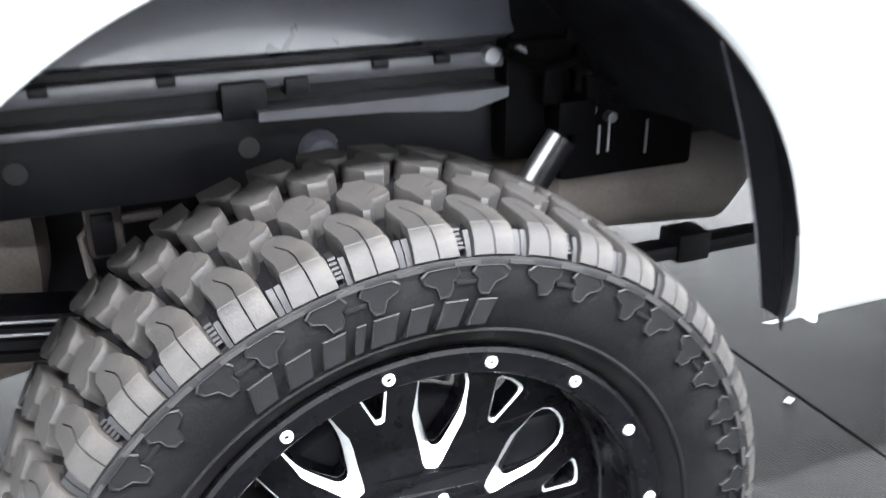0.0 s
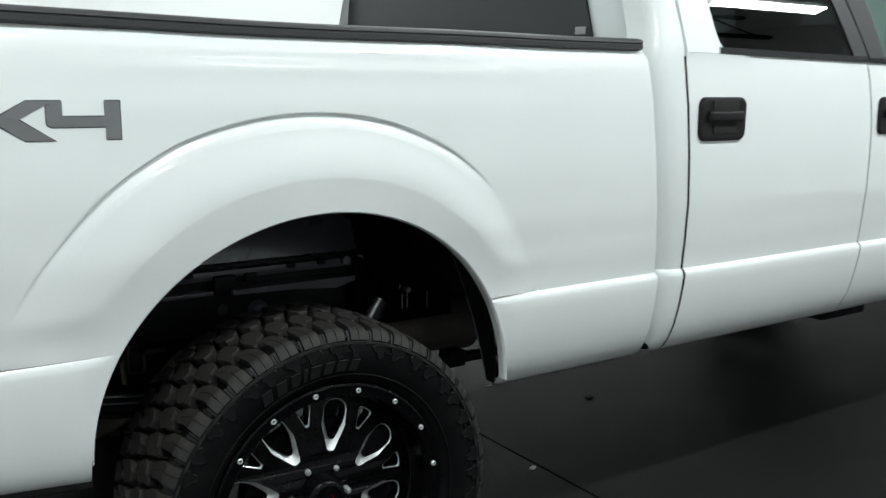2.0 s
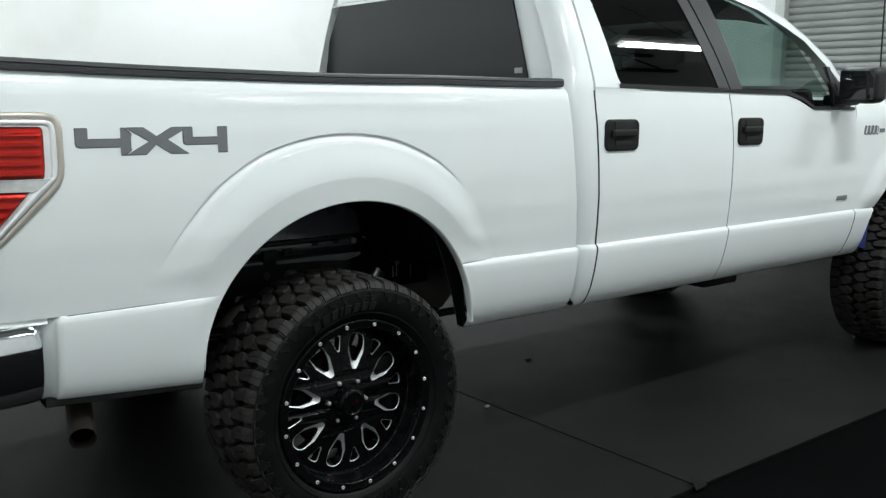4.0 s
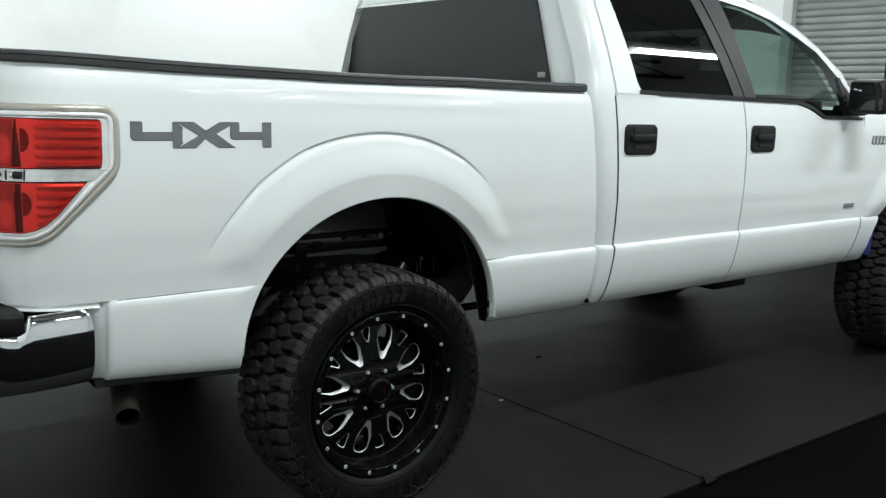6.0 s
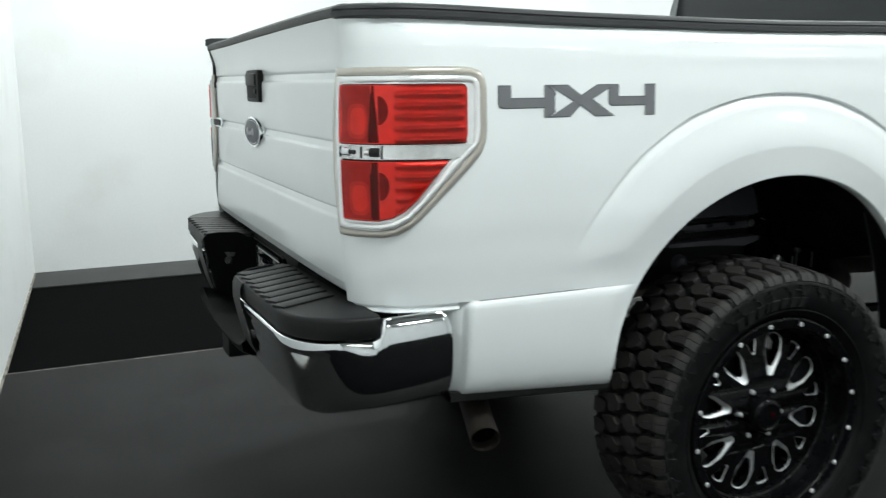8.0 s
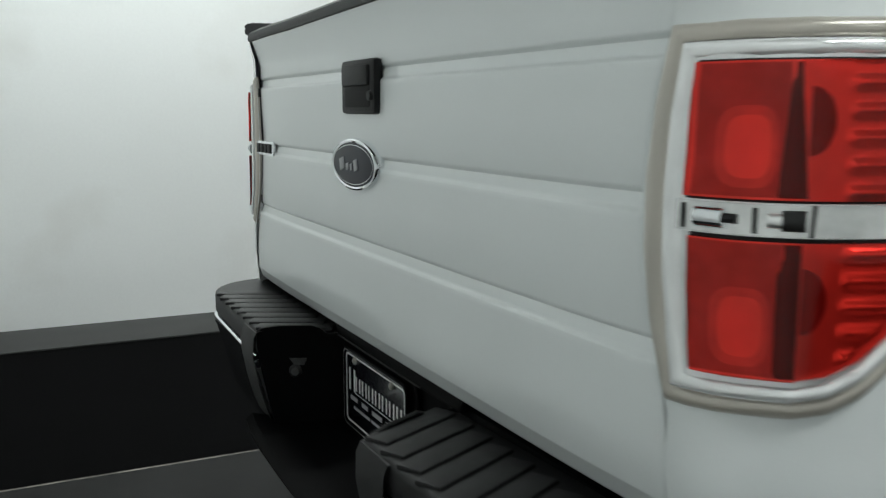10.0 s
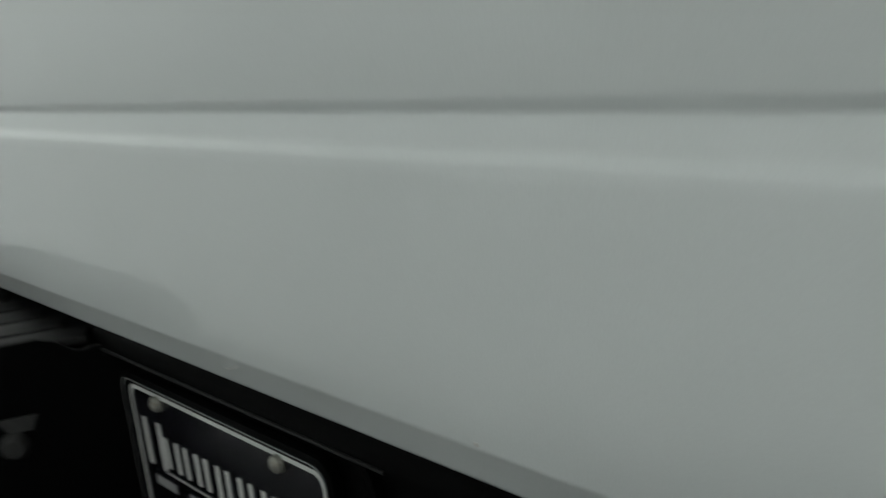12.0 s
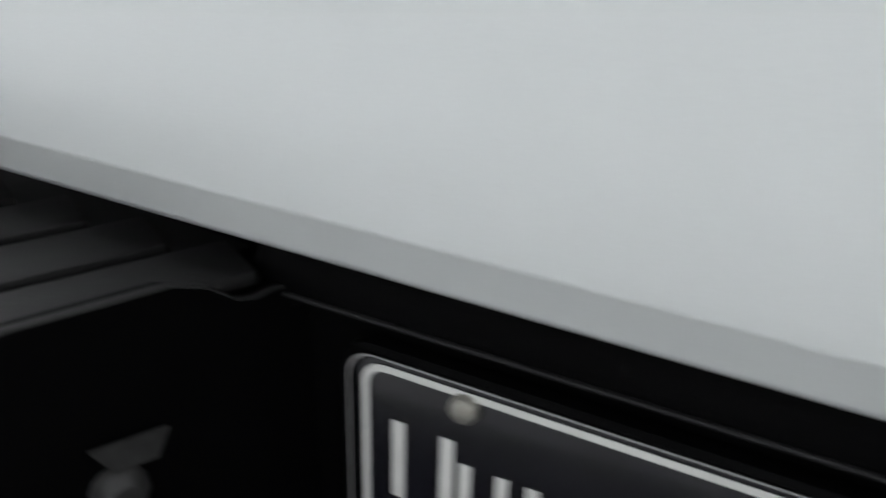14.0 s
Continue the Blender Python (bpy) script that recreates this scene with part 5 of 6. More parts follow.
def wheel_house(flip):
    house = tagged(empty("wheel_house", truck), "black inner wheel housing of the bed")
    cx, cz, rx, rz = ARCH
    put = lambda name, bm, mat, label="": part(name, flipped(bm, flip), mat, house, label)
    # domed shell under the bed side
    rows = []
    for y, k in ((0.045, 1.0), (0.06, 1.02), (0.10, 1.03), (0.30, 1.02), (0.40, 0.99), (0.47, 0.96)):
        rows.append([(cx + rx * k * math.cos(a), y, cz + rz * k * math.sin(a)) for a in np.linspace(radians(24), radians(160), 44)])
    put("shell", sheet(rows), UNDER)
    # pressed inner panel, leaning back
    rows = []
    for z, y in ((0.866, 0.448), (0.872, 0.425), (0.88, 0.412), (0.92, 0.420), (0.98, 0.44), (1.04, 0.462)):
        rows.append([(x, y + 0.012 * (x / 0.5) ** 2 + (0.012 if k == 12 else 0.0), z) for k, x in enumerate(list(np.linspace(-0.56, 0.26, 12)) + [0.295])])
    put("inner_panel", sheet(rows), HOUSE)
    # near-black plastic puts the well's shade into this corner, its loom and brackets
    put("panel_corner", span(0.285, 0.47, 0.425, 0.47, 0.862, 1.03, 0.02), PLASTIC_SHADED)
    put("wire_loom", tube([(0.27, 0.40, 0.86), (0.33, 0.40, 0.83), (0.37, 0.40, 0.84), (0.43, 0.40, 0.80), (0.50, 0.41, 0.79)], 0.009, 8), PLASTIC_SHADED)
    put("wire_clip", block((0.03, 0.02, 0.05), (0.335, 0.395, 0.81), 0.006), PLASTIC_SHADED)
    put("wire_clip", block((0.025, 0.02, 0.04), (0.40, 0.395, 0.80), 0.006), PLASTIC_SHADED)
    # pressed ledges and the rail behind
    put("upper_ledge", span(-0.62, 0.40, 0.43, 0.47, 0.834, 0.857, 0.005), HOUSE_LIT)
    for x in (-0.30, -0.16, 0.105, 0.19):
        put("ledge_notch", block((0.022, 0.03, 0.012), (x, 0.437, 0.852), 0.003), UNDER)
    put("upper_band", span(-0.62, 0.40, 0.455, 0.475, 0.80, 0.905), UNDER)
    put("lower_ledge", prism([(-0.06, 0.40, 0.800), (0.10, 0.40, 0.796), (0.22, 0.40, 0.786), (0.275, 0.40, 0.800), (0.275, 0.40, 0.812), (-0.06, 0.40, 0.811)], 0.07, (0, 1, 0)), HOUSE_LIT)
    put("lower_ledge", span(-0.60, -0.10, 0.42, 0.47, 0.800, 0.810, 0.003), HOUSE_LIT)
    put("bracket", span(-0.10, -0.045, 0.415, 0.47, 0.80, 0.845, 0.004), UNDER)
    put("bracket", span(-0.02, 0.01, 0.42, 0.46, 0.822, 0.845, 0.003), UNDER)
    put("bracket", span(0.28, 0.40, 0.42, 0.47, 0.70, 0.87, 0.012), PLASTIC_SHADED)
    for x in (0.258, 0.298):
        put("bolt", tube([(x, 0.435, 0.852), (x, 0.415, 0.852)], 0.011, 10), SHOCK)
    for x, z in ((0.383, 0.77), (0.41, 0.766), (0.444, 0.752)):
        put("bolt", tube([(x, 0.42, z), (x, 0.405, z)], 0.008, 8), SHOCK)
    for x, z0, z1 in ((0.429, 0.698, 0.74), (0.445, 0.70, 0.755), (0.51, 0.69, 0.74)):
        put("clip_line", tube([(x, 0.415, z0), (x, 0.415, z1)], 0.0022, 6), SHOCK)
    put("mount_plate", span(0.37, 0.60, 0.42, 0.46, 0.66, 0.90, 0.01), PLASTIC_SHADED)
    dome = lathe([(0.0001, -0.02), (0.018, -0.017), (0.028, -0.006), (0.03, 0.01)], 18)
    bmesh.ops.translate(dome, verts=dome.verts, vec=(0.03, 0.47, 0.735))
    put("rail_dome", dome, HOUSE)
    for x in (-0.063, -0.34):
        put("rail_hole", tube([(x, 0.474, 0.75), (x, 0.466, 0.75)], 0.014, 12), SIPE)
    # front splash shield with its pale edge
    rows, edge = [], []
    for z in np.linspace(0.552, 0.955, 15):
        u = (z - 0.552) / 0.38
        xa = cx + rx * math.sqrt(max(0, 1 - ((z - cz) / rz) ** 2))
        e = (0.526 - 0.115 * u - 0.045 * u * u, 0.152 - 0.05 * u, z)
        rows.append([(xa - 0.002, 0.085 - 0.04 * u, z), ((xa + e[0]) / 2 + 0.012, 0.12 - 0.045 * u, z), e, (e[0] + 0.05, 0.155, z)])
        edge.append(e)
    put("splash_shield", sheet(rows), UNDER)
    put("shield_edge", tube(edge, 0.0017, 6), HOUSE_LIT)


wheel_house(False), wheel_house(True)
for flip in (False, True):
    sgn = lambda bm: flipped(bm, flip)
    sa = tagged(empty("shock_absorber", truck), "silver shock absorber")
    part("damper_body", sgn(tube([(0.252, 0.375, 0.62), (0.152, 0.375, 0.42)], 0.028, 12)), SHOCK, sa)
    part("damper_rod", sgn(tube([(0.340, 0.385, 0.745), (0.232, 0.375, 0.60)], 0.013, 14)), SHOCK, sa)
    part("damper_sleeve", sgn(tube([(0.354, 0.392, 0.735), (0.257, 0.385, 0.605)], 0.022, 12)), UNDER, sa)
    part("damper_mount", sgn(block((0.06, 0.06, 0.05), (0.372, 0.41, 0.765), 0.008)), PLASTIC_SHADED, sa)
    ls = tagged(empty("leaf_spring", truck), "black leaf spring pack")
    for k in range(4):
        half = 0.72 - k * 0.1
        rows = []
        for x in np.linspace(-half, 0.12, 12):
            z = 0.585 + 0.10 * (x / 0.72) ** 2 - k * 0.016
            rows.append([(x, 0.35, z), (x, 0.414, z), (x, 0.414, z + 0.011), (x, 0.35, z + 0.011)])
        part("leaf", sgn(sheet(rows, closed=True)), UNDER, ls)
    for z in (0.588, 0.572):
        # pale lines drawn as highlights along two leaves
        part("leaf_edge", sgn(tube([(x, 0.3495, z + 0.10 * (x / 0.72) ** 2) for x in np.linspace(-0.6, -0.2, 8)], 0.0022, 5)), HOUSE_LIT, ls)
    part("shackle", sgn(block((0.03, 0.08, 0.13), (-0.72, 0.38, 0.66), 0.01)), UNDER, ls)
    part("hanger_bracket", sgn(block((0.050, 0.05, 0.085), (-0.25, 0.60, 0.625), 0.010)), PIPE, ls)
    part("bracket_pad", sgn(block((0.030, 0.012, 0.060), (-0.252, 0.570, 0.622), 0.005)), UNDER, ls)
    part("hanger_pipe", sgn(tube([(-0.24, 0.60, 0.63), (-0.17, 0.60, 0.632)], 0.008, 8)), STEEL, ls)
    part("brake_line", sgn(tube([(-0.275, 0.60, 0.55), (-0.28, 0.60, 0.61), (-0.265, 0.60, 0.635), (-0.255, 0.60, 0.60)], 0.007, 8)), STEEL, ls)
part("tank_skid", span(-0.66, -0.33, 0.66, 1.25, 0.47, 0.672, 0.06), TANK, truck, "dull metal tank behind the axle")
# added dark block that hides the bright wall under the truck
part("crossmember", span(-0.40, -0.02, 0.80, 0.92, 0.44, 0.74, 0.02), UNDER, truck)
part("rear_axle", lathe([(0.045, 0.3), (0.045, 0.67), (0.13, 0.82), (0.16, 0.97), (0.13, 1.12), (0.045, 1.27), (0.045, 1.64)], 20), UNDER, truck, "black rear axle", at=pose(0, 0, 0.40))
part("muffler", tube([(0.30, 0.56, 0.62), (0.36, 0.56, 0.62), (0.40, 0.56, 0.62), (0.74, 0.56, 0.595), (0.80, 0.56, 0.595)], 0.1, 24, radii=[0.04, 0.05, 0.088, 0.088, 0.045]), STEEL, truck, "aluminised steel muffler")
part("muffler_strap", span(0.50, 1.0, 0.38, 0.42, 0.522, 0.545, 0.006), UNDER, truck)
part("muffler_clamp", span(0.56, 0.62, 0.375, 0.43, 0.515, 0.562, 0.006), UNDER, truck)
part("exhaust_pipe", tube([(1.0, 0.62, 0.62), (0.4, 0.60, 0.66), (0.1, 0.60, 0.66), (-0.08, 0.60, 0.63), (-0.20, 0.60, 0.52), (-0.34, 0.59, 0.465), (-0.52, 0.54, 0.465), (-0.68, 0.42, 0.51), (-0.765, 0.31, 0.540), (-0.785, 0.22, 0.512)], 0.030, 16, caps=False), STEEL, truck, "aluminised exhaust pipe")
bm = tube([(-0.772, 0.28, 0.535), (-0.795, 0.175, 0.497), (-0.821, 0.069, 0.461)], 0.035, 24, caps=False)
bmesh.ops.solidify(bm, geom=bm.faces[:], thickness=0.004)
part("exhaust_tip", bm, PIPE, truck, "dull steel exhaust tip")
# black plug drawn for the shade inside the tip
part("exhaust_dark", tube([(-0.785, 0.22, 0.512), (-0.8145, 0.095, 0.470)], 0.0312, 20), PLASTIC_SHADED, truck)
part("fuel_tank", span(0.6, 1.8, 1.05, 1.5, 0.52, 0.78, 0.05), UNDER, truck, "black fuel tank")
part("transfer_case", span(1.9, 2.5, 0.7, 1.3, 0.42, 0.66, 0.06), UNDER, truck, "dark gearbox under the cab")
part("sill_bracket", span(2.0, 2.26, 0.16, 0.26, 0.50, 0.58, 0.015), UNDER, truck)
for flip in (False, True):
    rows = [[(x, y, z + 0.028 * (-0.48 - x) / 0.42) for y, z in ((0.078, 0.556), (0.075, 0.536), (0.081, 0.532), (0.13, 0.534), (0.13, 0.556))] for x in np.linspace(-0.48, -0.905, 6)]
    part("mud_flap_lip", flipped(sheet(rows, closed=True), flip), PLASTIC, truck)


# ---- wheels ----
TYRE_R, BLOCKS = 0.409, 44


def ring_point(r, a, y):
    return Vector((r * math.cos(a), y, r * math.sin(a)))


def crown(y):
    """The tread falls away towards both shoulders."""
    return 0.0075 * min(1.0, abs(y - 0.128) / 0.13) ** 2.4


def lug(points, r0, r1, taper=0.86):
    """A tread block: outline of (arc metres, y), standing from r0 to r1, at the top of the tyre."""
    bm = bmesh.new()
    cx, cy = sum(p[0] for p in points) / len(points), sum(p[1] for p in points) / len(points)
    rows = []
    for r, k in ((r0, 1.0), (r1 - 0.006, 1.0), (r1 - 0.0014, 0.982), (r1, 0.945)):
        rows.append([ring_point(r - (0.0 if r == r0 else crown(cy + (y - cy) * k)), math.pi / 2 - (cx + (s - cx) * k) / TYRE_R, cy + (y - cy) * k) for s, y in points])
    sheet(rows, bm, closed=True)
    bm.faces.new([bm.verts.new(p) for p in rows[-1]])
    bmesh.ops.remove_doubles(bm, verts=bm.verts, dist=0.0004)
    return bm


def joined(*bms):
    out = bmesh.new()
    for b in bms:
        me = bpy.data.meshes.new("piece")
        b.to_mesh(me)
        out.from_mesh(me)
        bpy.data.meshes.remove(me)
        b.free()
    return out


SIDE_PROFILE = [(0.4010, -0.0035), (0.3985, -0.0105), (0.3905, -0.0185), (0.3790, -0.0250), (0.3755, -0.0215)]


def side_piece(lo, hi, low, high, rows=SIDE_PROFILE, deep=0.0):
    """A piece of the shoulder's flank between two arcs, drawn in to low and high at its foot."""
    bm, lines = bmesh.new(), []
    for i, (r, y) in enumerate(rows):
        u = i / (len(rows) - 1)
        a, b = lo + (low - lo) * u, hi + (high - hi) * u
        lines.append([ring_point(r - deep, math.pi / 2 - q / TYRE_R, yy) for q, yy in ((a, y + 0.02), (a, y + deep), (b, y + deep), (b, y + 0.02))])
    return sheet(lines, bm)


def shoulder_lug(long):
    """A tombstone-shaped shoulder block with a crooked sipe, running down the side wall."""
    top = lug([(-0.0205, -0.004), (-0.0205, 0.006), (-0.0210, 0.014), (-0.0235, 0.026), (-0.0255, 0.038), (-0.0240, 0.047), (-0.0200, 0.0535), (-0.0140, 0.0575), (-0.0065, 0.0575), (0.0000, 0.0535), (0.0055, 0.046), (0.0100, 0.036), (0.0150, 0.026), (0.0172, 0.014), (0.0180, 0.004), (0.0180, -0.004),
               (-0.0004, -0.004), (-0.0004, 0.012), (-0.0032, 0.024), (-0.0122, 0.041), (-0.0136, 0.0402), (-0.0048, 0.0235), (-0.0020, 0.0118), (-0.0020, -0.004)], 0.380, TYRE_R)
    foot = 0.0215 if long else 0.0200
    left = side_piece(-0.0205, -0.0018, -foot - 0.003, 0.0004 if long else -0.0018)
    right = side_piece(-0.0003, 0.0180, 0.0018 if long else -0.0003, foot)
    return joined(top, left, right)


def void_ridges(stepped):
    """What fills the gap between two shoulder blocks at the side wall."""
    low = SIDE_PROFILE[1:]
    if stepped:
        steps = [prism([ring_point(r, math.pi / 2 - q / TYRE_R, y) for q, r, y in ((-0.0062, r0, y0), (0.0008, r0, y0), (0.0008, r0 - 0.0018, y0 - 0.0018), (-0.0062, r0 - 0.0018, y0 - 0.0018))], 0.012, (0, 1, 0)) for r0, y0 in ((0.3965, -0.0035), (0.3935, -0.0070), (0.3905, -0.0105), (0.3875, -0.0138), (0.3845, -0.0168))]
        return joined(*steps, side_piece(0.0018, 0.0072, 0.0015, 0.0062, low, 0.0025))
    return joined(side_piece(-0.0062, 0.0000, -0.0058, -0.0002, low, 0.0025), side_piece(0.0012, 0.0072, 0.0010, 0.0062, low, 0.0025))


def wheel(parent, at, flip=False, share=None):
    w = empty("wheel", parent, at)
    tagged(w, "black alloy wheel with milled spoke edges and mud-terrain tyre")
    if share is None:
        share = {}

    def put(name, make, mat, label="", where=None, smooth=True, key=None):
        if (name, mat.name, label, key) in share:
            return again(share[name, mat.name, label, key], w, where)
        ob = part(name, make(), mat, w, label, smooth, where)
        share[name, mat.name, label, key] = ob
        return ob

    put("tyre", lambda: lathe([(0.262, 0.03), (0.272, 0.012), (0.279, 0.004), (0.288, -0.006), (0.305, -0.015), (0.325, -0.0205), (0.345, -0.0225), (0.362, -0.0215), (0.372, -0.019), (0.378, -0.012), (0.381, 0.0), (0.383, 0.02), (0.386, 0.06), (0.3885, 0.09), (0.3895, 0.13), (0.3885, 0.17), (0.386, 0.20), (0.383, 0.24), (0.38, 0.272), (0.36, 0.283), (0.33, 0.283), (0.29, 0.268), (0.262, 0.235)], 120), RUBBER, "black mud-terrain tyre carcass")
    put("tyre_bead_ring", lambda: lathe([(0.298, -0.0125), (0.2985, -0.0145), (0.3005, -0.0155), (0.3025, -0.0148), (0.303, -0.0135)], 120), RUBBER)
    turn = lambda k, n=BLOCKS, ph=0.0: pose(0, 0, 0, 0, 360 * (k + ph) / n, 0)
    limb = [(-0.0135, 0.0450), (-0.0070, 0.0435), (-0.0010, 0.0520), (0.0020, 0.0650), (0.0100, 0.0680), (0.0190, 0.0715), (0.0240, 0.0790), (0.0245, 0.0910), (0.0205, 0.1010), (0.0140, 0.1075), (0.0105, 0.1190), (-0.0090, 0.1215), (-0.0140, 0.1085), (-0.0215, 0.1025), (-0.0248, 0.0930), (-0.0242, 0.0800), (-0.0185, 0.0700), (-0.0160, 0.0570)]
    slit = [(0.0030, 0.0800), (0.0130, 0.0880), (0.0150, 0.0990), (0.0137, 0.0992), (0.0118, 0.0890), (0.0022, 0.0812)]
    turned = lambda pts: [(-q, 0.256 - y) for q, y in pts]
    # black strip laid on the block, drawn for the shaded slit
    sipe = lambda pts: prism([ring_point(TYRE_R + 0.0003 - crown(y), math.pi / 2 - q / TYRE_R, y) for q, y in pts], 0.0004, (0, 0, 1))
    far_end = lambda: lug([(-q, 0.256 - y) for q, y in [(-0.0225, -0.002), (-0.0240, 0.018), (-0.0270, 0.038), (-0.0230, 0.052), (-0.0140, 0.0595), (-0.0060, 0.0600), (0.0030, 0.054), (0.0120, 0.037), (0.0185, 0.020), (0.0200, -0.002)]], 0.380, TYRE_R)
    for k in range(BLOCKS):
        long = k % 2 == 0
        put("shoulder_block", lambda: shoulder_lug(long), TREAD, "" if long else "short-footed shoulder block", where=turn(k))
        put("tread_block", lambda: lug(limb, 0.384, TYRE_R), TREAD, "hooked tread block", where=turn(k, ph=0.47))
        put("tread_sipe", lambda: sipe(slit), SIPE, where=turn(k, ph=0.47))
        put("tread_block", lambda: lug(turned(limb), 0.384, TYRE_R), TREAD, "hooked tread block, far row", where=turn(k, ph=0.97))
        put("shoulder_block", far_end, TREAD, "far shoulder block", where=turn(k, ph=0.44))
        put("side_lug", lambda: void_ridges(long), SIDE, "stepped stone ejector" if long else "slit stone ejector", where=turn(k, ph=0.47))
    # ledge under the shoulder, broken by dark notches, and paired shields on the side wall
    put("side_ledge", lambda: lathe([(0.3765, -0.018), (0.3760, -0.0238), (0.3735, -0.0250), (0.3695, -0.0252), (0.3680, -0.0225)], 132), SIDE)
    notch = lambda: prism([ring_point(r, math.pi / 2 - q / 0.37, -0.0225) for q, r in ((-0.0125, 0.3742), (0.0125, 0.3742), (0.0120, 0.3700), (-0.0120, 0.3700))], 0.0034, (0, -1, 0))
    shape = [(-0.0440, 0.3640), (-0.0370, 0.3700), (-0.0100, 0.3705), (-0.0060, 0.3630), (-0.0125, 0.3560), (-0.0120, 0.3480), (-0.0160, 0.3405), (-0.0255, 0.3400), (-0.0305, 0.3520), (-0.0420, 0.3575)]

    def shield(flip_side):
        way = -1 if flip_side else 1
        mid = (sum(q for q, _ in shape) / len(shape), sum(r for _, r in shape) / len(shape))
        rows = []
        for k, y in ((1.0, -0.0195), (1.0, -0.0245), (0.92, -0.0256), (0.80, -0.0250)):
            rows.append([ring_point(mid[1] + (r - mid[1]) * k, math.pi / 2 - way * (mid[0] + (q - mid[0]) * k) / 0.36, y) for q, r in shape])
        bm = sheet(rows, closed=True)
        bm.faces.new([bm.verts.new(p) for p in rows[-1]])
        return bm
    shelf = lambda: prism([ring_point(r, math.pi / 2 - q / 0.36, -0.0200) for q, r in ((-0.0100, 0.3560), (0.0105, 0.3565), (0.0095, 0.3530), (-0.0080, 0.3525))], 0.0052, (0, -1, 0))
    for k in range(BLOCKS // 2):
        put("side_biter", lambda: shield(False), SIDE, where=turn(k, BLOCKS // 2, 0.26))
        put("side_biter", lambda: shield(True), SIDE, "mirrored raised side-wall shield", where=turn(k, BLOCKS // 2, 0.24))
        put("side_shelf", shelf, SIDE, where=turn(k, BLOCKS // 2, 0.25))
        put("side_notch", notch, SIPE, where=turn(k, BLOCKS // 2, 0.25))
        put("side_notch", notch, SIPE, where=turn(k, BLOCKS // 2, 0.75))
    # plain raised bars in place of the side wall's lettering
    def bar(wide):
        rows = []
        for grow, y in ((0.0, -0.0150), (0.0, -0.0228), (0.0012, -0.0236)):
            rows.append([ring_point(r, math.pi / 2 - q / 0.32, y) for q, r in ((-wide - 0.004 + grow, 0.3105 + grow), (wide - 0.004 - grow, 0.3105 + grow), (wide + 0.004 - grow, 0.3365 - grow), (-wide + 0.004 + grow, 0.3365 - grow))])
        bm = sheet(rows, closed=True)
        bm.faces.new([bm.verts.new(p) for p in rows[-1]])
        return bm
    for base in (-29, 151):
        for k, (wide, off) in enumerate(((0.0120, 0), (0.0120, 6.2), (0.0105, 12.0), (0.0045, 16.2), (0.0115, 20.2), (0.0100, 25.8), (0.0110, 31.2), (0.0095, 36.4))):
            put("raised_bar", lambda: bar(wide), SIDE, key=wide, where=pose(0, 0, 0, 0, base + off, 0))
    # rim
    put("rim_lip", lambda: lathe([(0.262, 0.03), (0.2745, 0.012), (0.2785, 0.003), (0.2775, -0.003), (0.273, -0.005), (0.2655, -0.003), (0.2575, -0.0025), (0.2515, -0.002), (0.2485, 0.001), (0.2475, 0.006), (0.2462, 0.03), (0.2445, 0.046), (0.2425, 0.052), (0.2405, 0.066), (0.2385, 0.076), (0.2370, 0.098), (0.228, 0.116), (0.226, 0.22), (0.24, 0.25), (0.262, 0.255)], 96), RIM, "gloss black wheel rim")
    # grey ring draws the highlight along the rim's step
    put("rim_step", lambda: lathe([(0.2412, 0.0640), (0.2404, 0.0648), (0.2400, 0.0662), (0.2402, 0.0672)], 96), SCREW_DARK, "thin grey ring drawn as the rim step's highlight")
    put("rim_groove", lambda: lathe([(0.2462, 0.0105), (0.2448, 0.0112), (0.2452, 0.0125), (0.2466, 0.012)], 96), RIM)

    def outline_big():
        half = [(0.1300, 0.0), (0.1305, 0.0035), (0.1340, 0.0072), (0.1475, 0.0140), (0.1605, 0.0200), (0.1680, 0.0232), (0.1755, 0.0250), (0.1865, 0.0266), (0.1975, 0.0268), (0.2075, 0.0230), (0.2145, 0.0148), (0.2175, 0.005)]
        return [(r, s) for r, s in half] + [(r, -s) for r, s in half[::-1][0:-1]]

    def outline_small():
        half = [(0.1715, 0.0040), (0.1870, 0.0092), (0.2020, 0.0142), (0.2087, 0.0152), (0.2128, 0.0120)]
        return [(0.1700, 0.0)] + half + [(0.2147, 0.0)] + [(r, -q) for r, q in half[::-1]]

    def mirrored_half(half):
        return half + [(r, -q) for r, q in half[::-1][:-1]]

    BIG_RIM = mirrored_half([(0.1050, 0.0), (0.1055, 0.0065), (0.1110, 0.0105), (0.1330, 0.0190), (0.1520, 0.0272), (0.1635, 0.0305), (0.1740, 0.0298), (0.1860, 0.0296), (0.1980, 0.0296), (0.2095, 0.0252), (0.2172, 0.0160), (0.2205, 0.0055)])
    SMALL_RIM = [(r + (0.0030 if r > 0.2 else -0.0045 if r < 0.18 else -0.0005), q * 1.24) for r, q in outline_small()]

    def dish(r):
        return 0.0570 + 0.0235 * min(1.0, max(0.0, (r - 0.088) / 0.142))

    def face_mesh():
        cu = bpy.data.curves.new("face", "CURVE")
        cu.dimensions, cu.fill_mode = "2D", "BOTH"
        def loop(pts):
            sp = cu.splines.new("POLY")
            sp.points.add(len(pts) - 1)
            for q, (x, z) in zip(sp.points, pts):
                q.co = (x, z, 0, 1)
            sp.use_cyclic_u = True
        loop([(0.2385 * math.cos(2 * math.pi * k / 96), 0.2385 * math.sin(2 * math.pi * k / 96)) for k in range(96)])
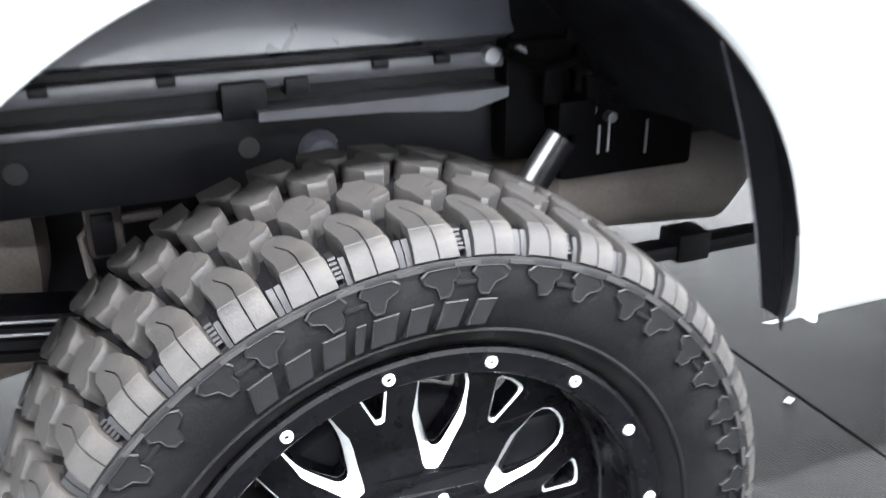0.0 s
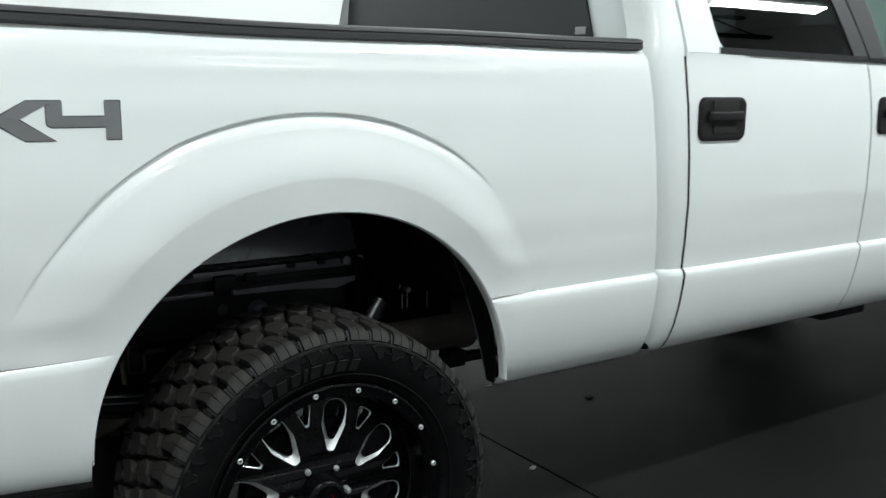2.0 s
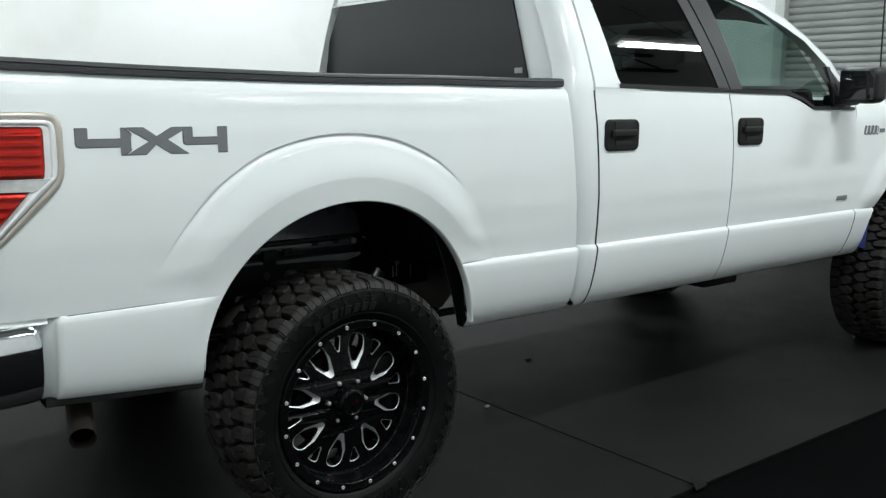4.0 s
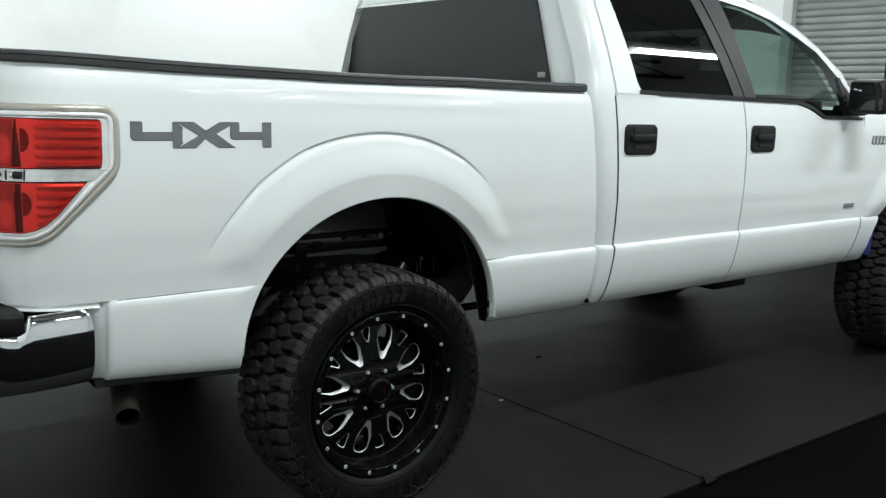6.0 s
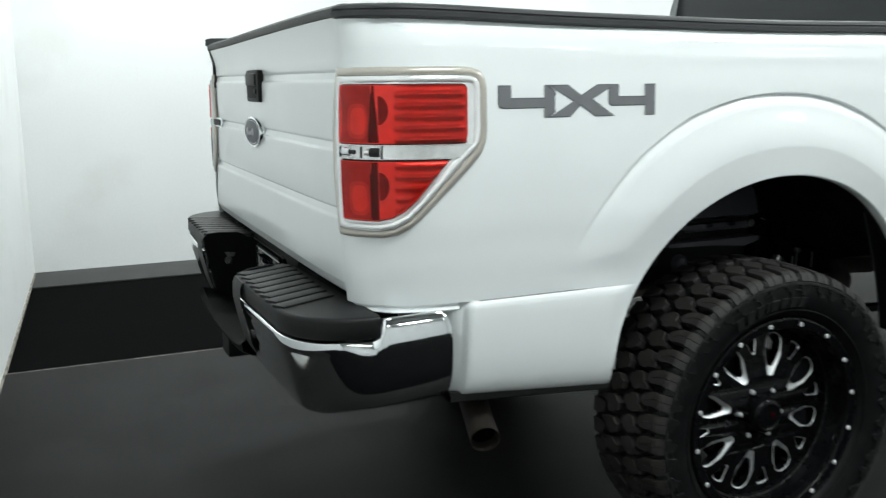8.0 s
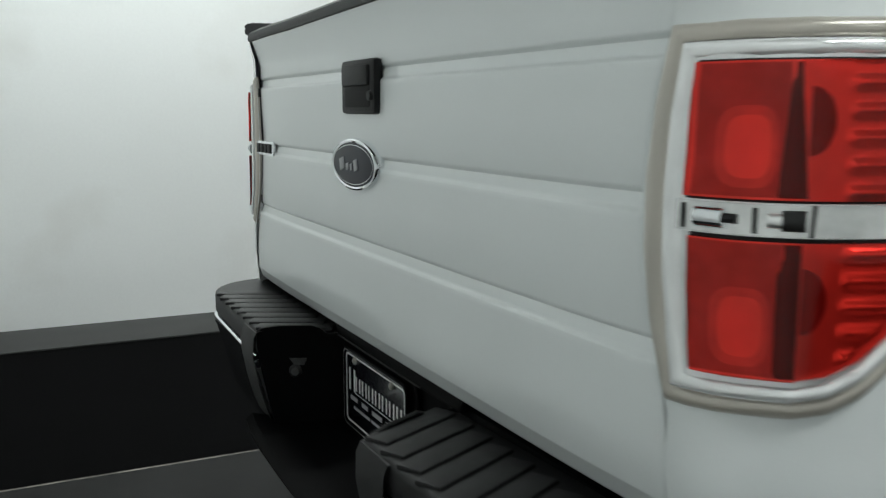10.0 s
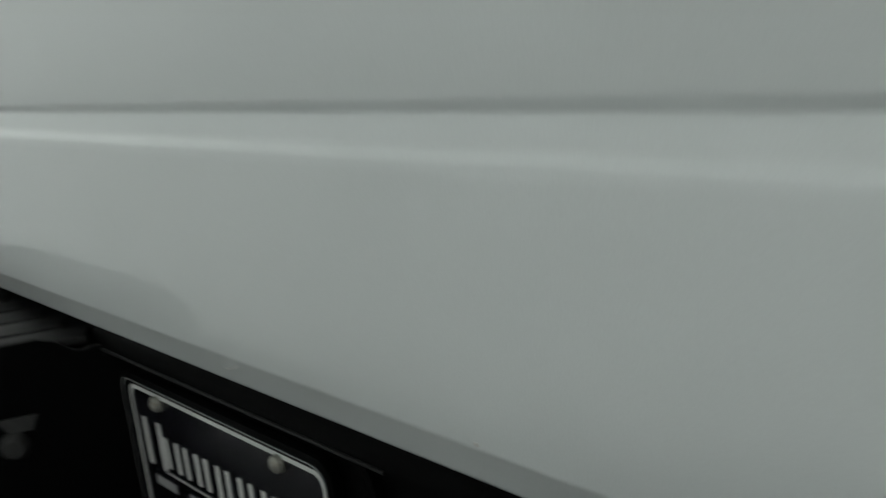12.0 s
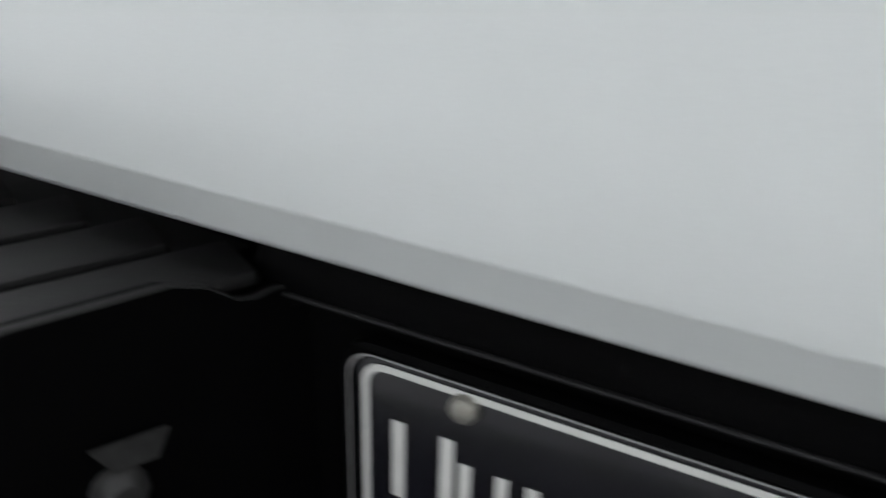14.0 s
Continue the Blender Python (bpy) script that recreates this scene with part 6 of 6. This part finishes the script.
        for k in range(8):
            for ph, line in ((WINDOW, BIG_RIM), (WINDOW + 22.5, SMALL_RIM)):
                a = radians(ph + 45 * k)
                loop([(r * math.cos(a) - s * math.sin(a), r * math.sin(a) + s * math.cos(a)) for r, s in line])
        cu.extrude = 0.010
        tmp = bpy.data.objects.new("face", cu)
        scene.collection.objects.link(tmp)
        bpy.context.view_layer.update()
        me = bpy.data.meshes.new_from_object(tmp.evaluated_get(bpy.context.evaluated_depsgraph_get()))
        bm = bmesh.new()
        bm.from_mesh(me)
        bpy.data.objects.remove(tmp)
        bpy.data.curves.remove(cu)
        bpy.data.meshes.remove(me)
        bmesh.ops.remove_doubles(bm, verts=bm.verts, dist=0.0002)
        for v in bm.verts:
            x, z, d = v.co
            v.co = (x, dish(math.hypot(x, z)) + 0.011 - d * 1.1, z)
        return bm
    put("wheel_face", face_mesh, RIM, "gloss black spoked wheel face", smooth=False)

    def chamfer_depth(a, b):
        return 0.0006 + 0.34 * (Vector(a) - Vector(b)).length

    def milled(line, rim):
        """The bright chamfer that falls from the face into a window."""
        rows = [[], [], []]
        for a, b in zip(rim, line):
            deep = chamfer_depth(a, b)
            for row, (r, q), down in zip(rows, (a, b, b), (-0.0004, deep, deep + 0.002)):
                row.append(Vector((q, dish(math.hypot(q, r)) + down, r)))
        return sheet(rows, closed=True)

    def window_wall(line):
        return sheet([[Vector((q, dish(math.hypot(q, r)) + down, r)) for r, q in line] for down in (0.0012, 0.030)], closed=True)
    for k in range(8):
        big, little = pose(0, 0, 0, 0, 90 - WINDOW + 45 * k, 0), pose(0, 0, 0, 0, 90 - WINDOW + 22.5 + 45 * k, 0)
        put("milled_window_edge", lambda: milled(outline_big(), BIG_RIM), MILLED, "bright milled window edge", where=big)
        put("window_wall", lambda: window_wall(outline_big()), RIM, where=big)
        put("milled_small_edge", lambda: milled(outline_small(), SMALL_RIM), MILLED, where=little)
        put("window_wall", lambda: window_wall(outline_small()), RIM, "small spoke window wall", where=little)
    bolt_mesh = lambda: lathe([(0.0020, -0.0035), (0.0026, -0.0058), (0.0050, -0.0062), (0.0062, -0.0050), (0.0066, -0.002)], 12)
    for k in range(16):
        a = radians(99 - 22.5 * k)
        put("rim_bolt", bolt_mesh, MILLED, "small bright rim bolt", where=pose(0.262 * math.cos(a), 0.0, 0.262 * math.sin(a)))
    put("hub_cap", lambda: lathe([(0.055, 0.066), (0.050, 0.054), (0.047, 0.034), (0.043, 0.029), (0.036, 0.0265), (0.034, 0.0285), (0.0001, 0.0285)], 40), RIM)
    put("hub_mark", lambda: block((0.006, 0.003, 0.013), (0.012, 0.0280, 0.004), 0.001), LENS_DEEP)
    nut = lambda: lathe([(0.0001, 0.0425), (0.0045, 0.0430), (0.0068, 0.0465), (0.0074, 0.056), (0.0095, 0.063)], 8)
    for k in range(6):
        a = radians(56 + 60 * k)
        put("lug_nut", nut, MILLED, "chrome lug nut", where=pose(0.069 * math.cos(a), 0.012, 0.069 * math.sin(a)))
    put("brake_disc", lambda: lathe([(0.06, 0.10), (0.165, 0.10), (0.172, 0.11), (0.172, 0.125), (0.06, 0.125)], 40), UNDER)
    put("hub_barrel", lambda: lathe([(0.09, 0.075), (0.08, 0.09), (0.075, 0.15), (0.0001, 0.15)], 24), RIM)
    put("brake_caliper", lambda: block((0.08, 0.06, 0.20), (0.15, 0.11, 0.02), 0.015), UNDER)
    return share


WINDOW = 76.8
shared = wheel(truck, pose(0, 0, 0.40))
wheel(truck, pose(FX, 0.0, 0.40, 0, 31, 0), share=shared)
wheel(truck, pose(0, 2 * YC, 0.40, 0, 14, 180), share=shared)
wheel(truck, pose(FX, 2 * YC, 0.40, 0, 50, 180), share=shared)

# ---- small things on the floor ----
bit = part("paper_scrap", block((0.024, 0.016, 0.004), (0, 0, 0.002), 0.001), WHITE_INK)
bit.matrix_world = pose(1.088, 0.62, 0.0, 0, 0, 25)
tagged(bit, "small white scrap of paper on the mat", "scrap")
dark = part("rubber_crumb", block((0.03, 0.016, 0.006), (0, 0, 0.003), 0.002), SIPE)
dark.matrix_world = pose(1.75, 1.05, 0.0)
tagged(dark, "dark crumb of rubber on the mat", "crumb")
flap = prism([(1.085, -0.50, -0.004), (1.16, -0.495, -0.004), (1.15, -0.462, 0.012), (1.122, -0.45, 0.02), (1.105, -0.47, 0.016)], 0.004, (0, 0, 1))
tagged(part("mat_corner_flap", flap, MAT_GREY), "curled torn corner of the floor mat", "mat")
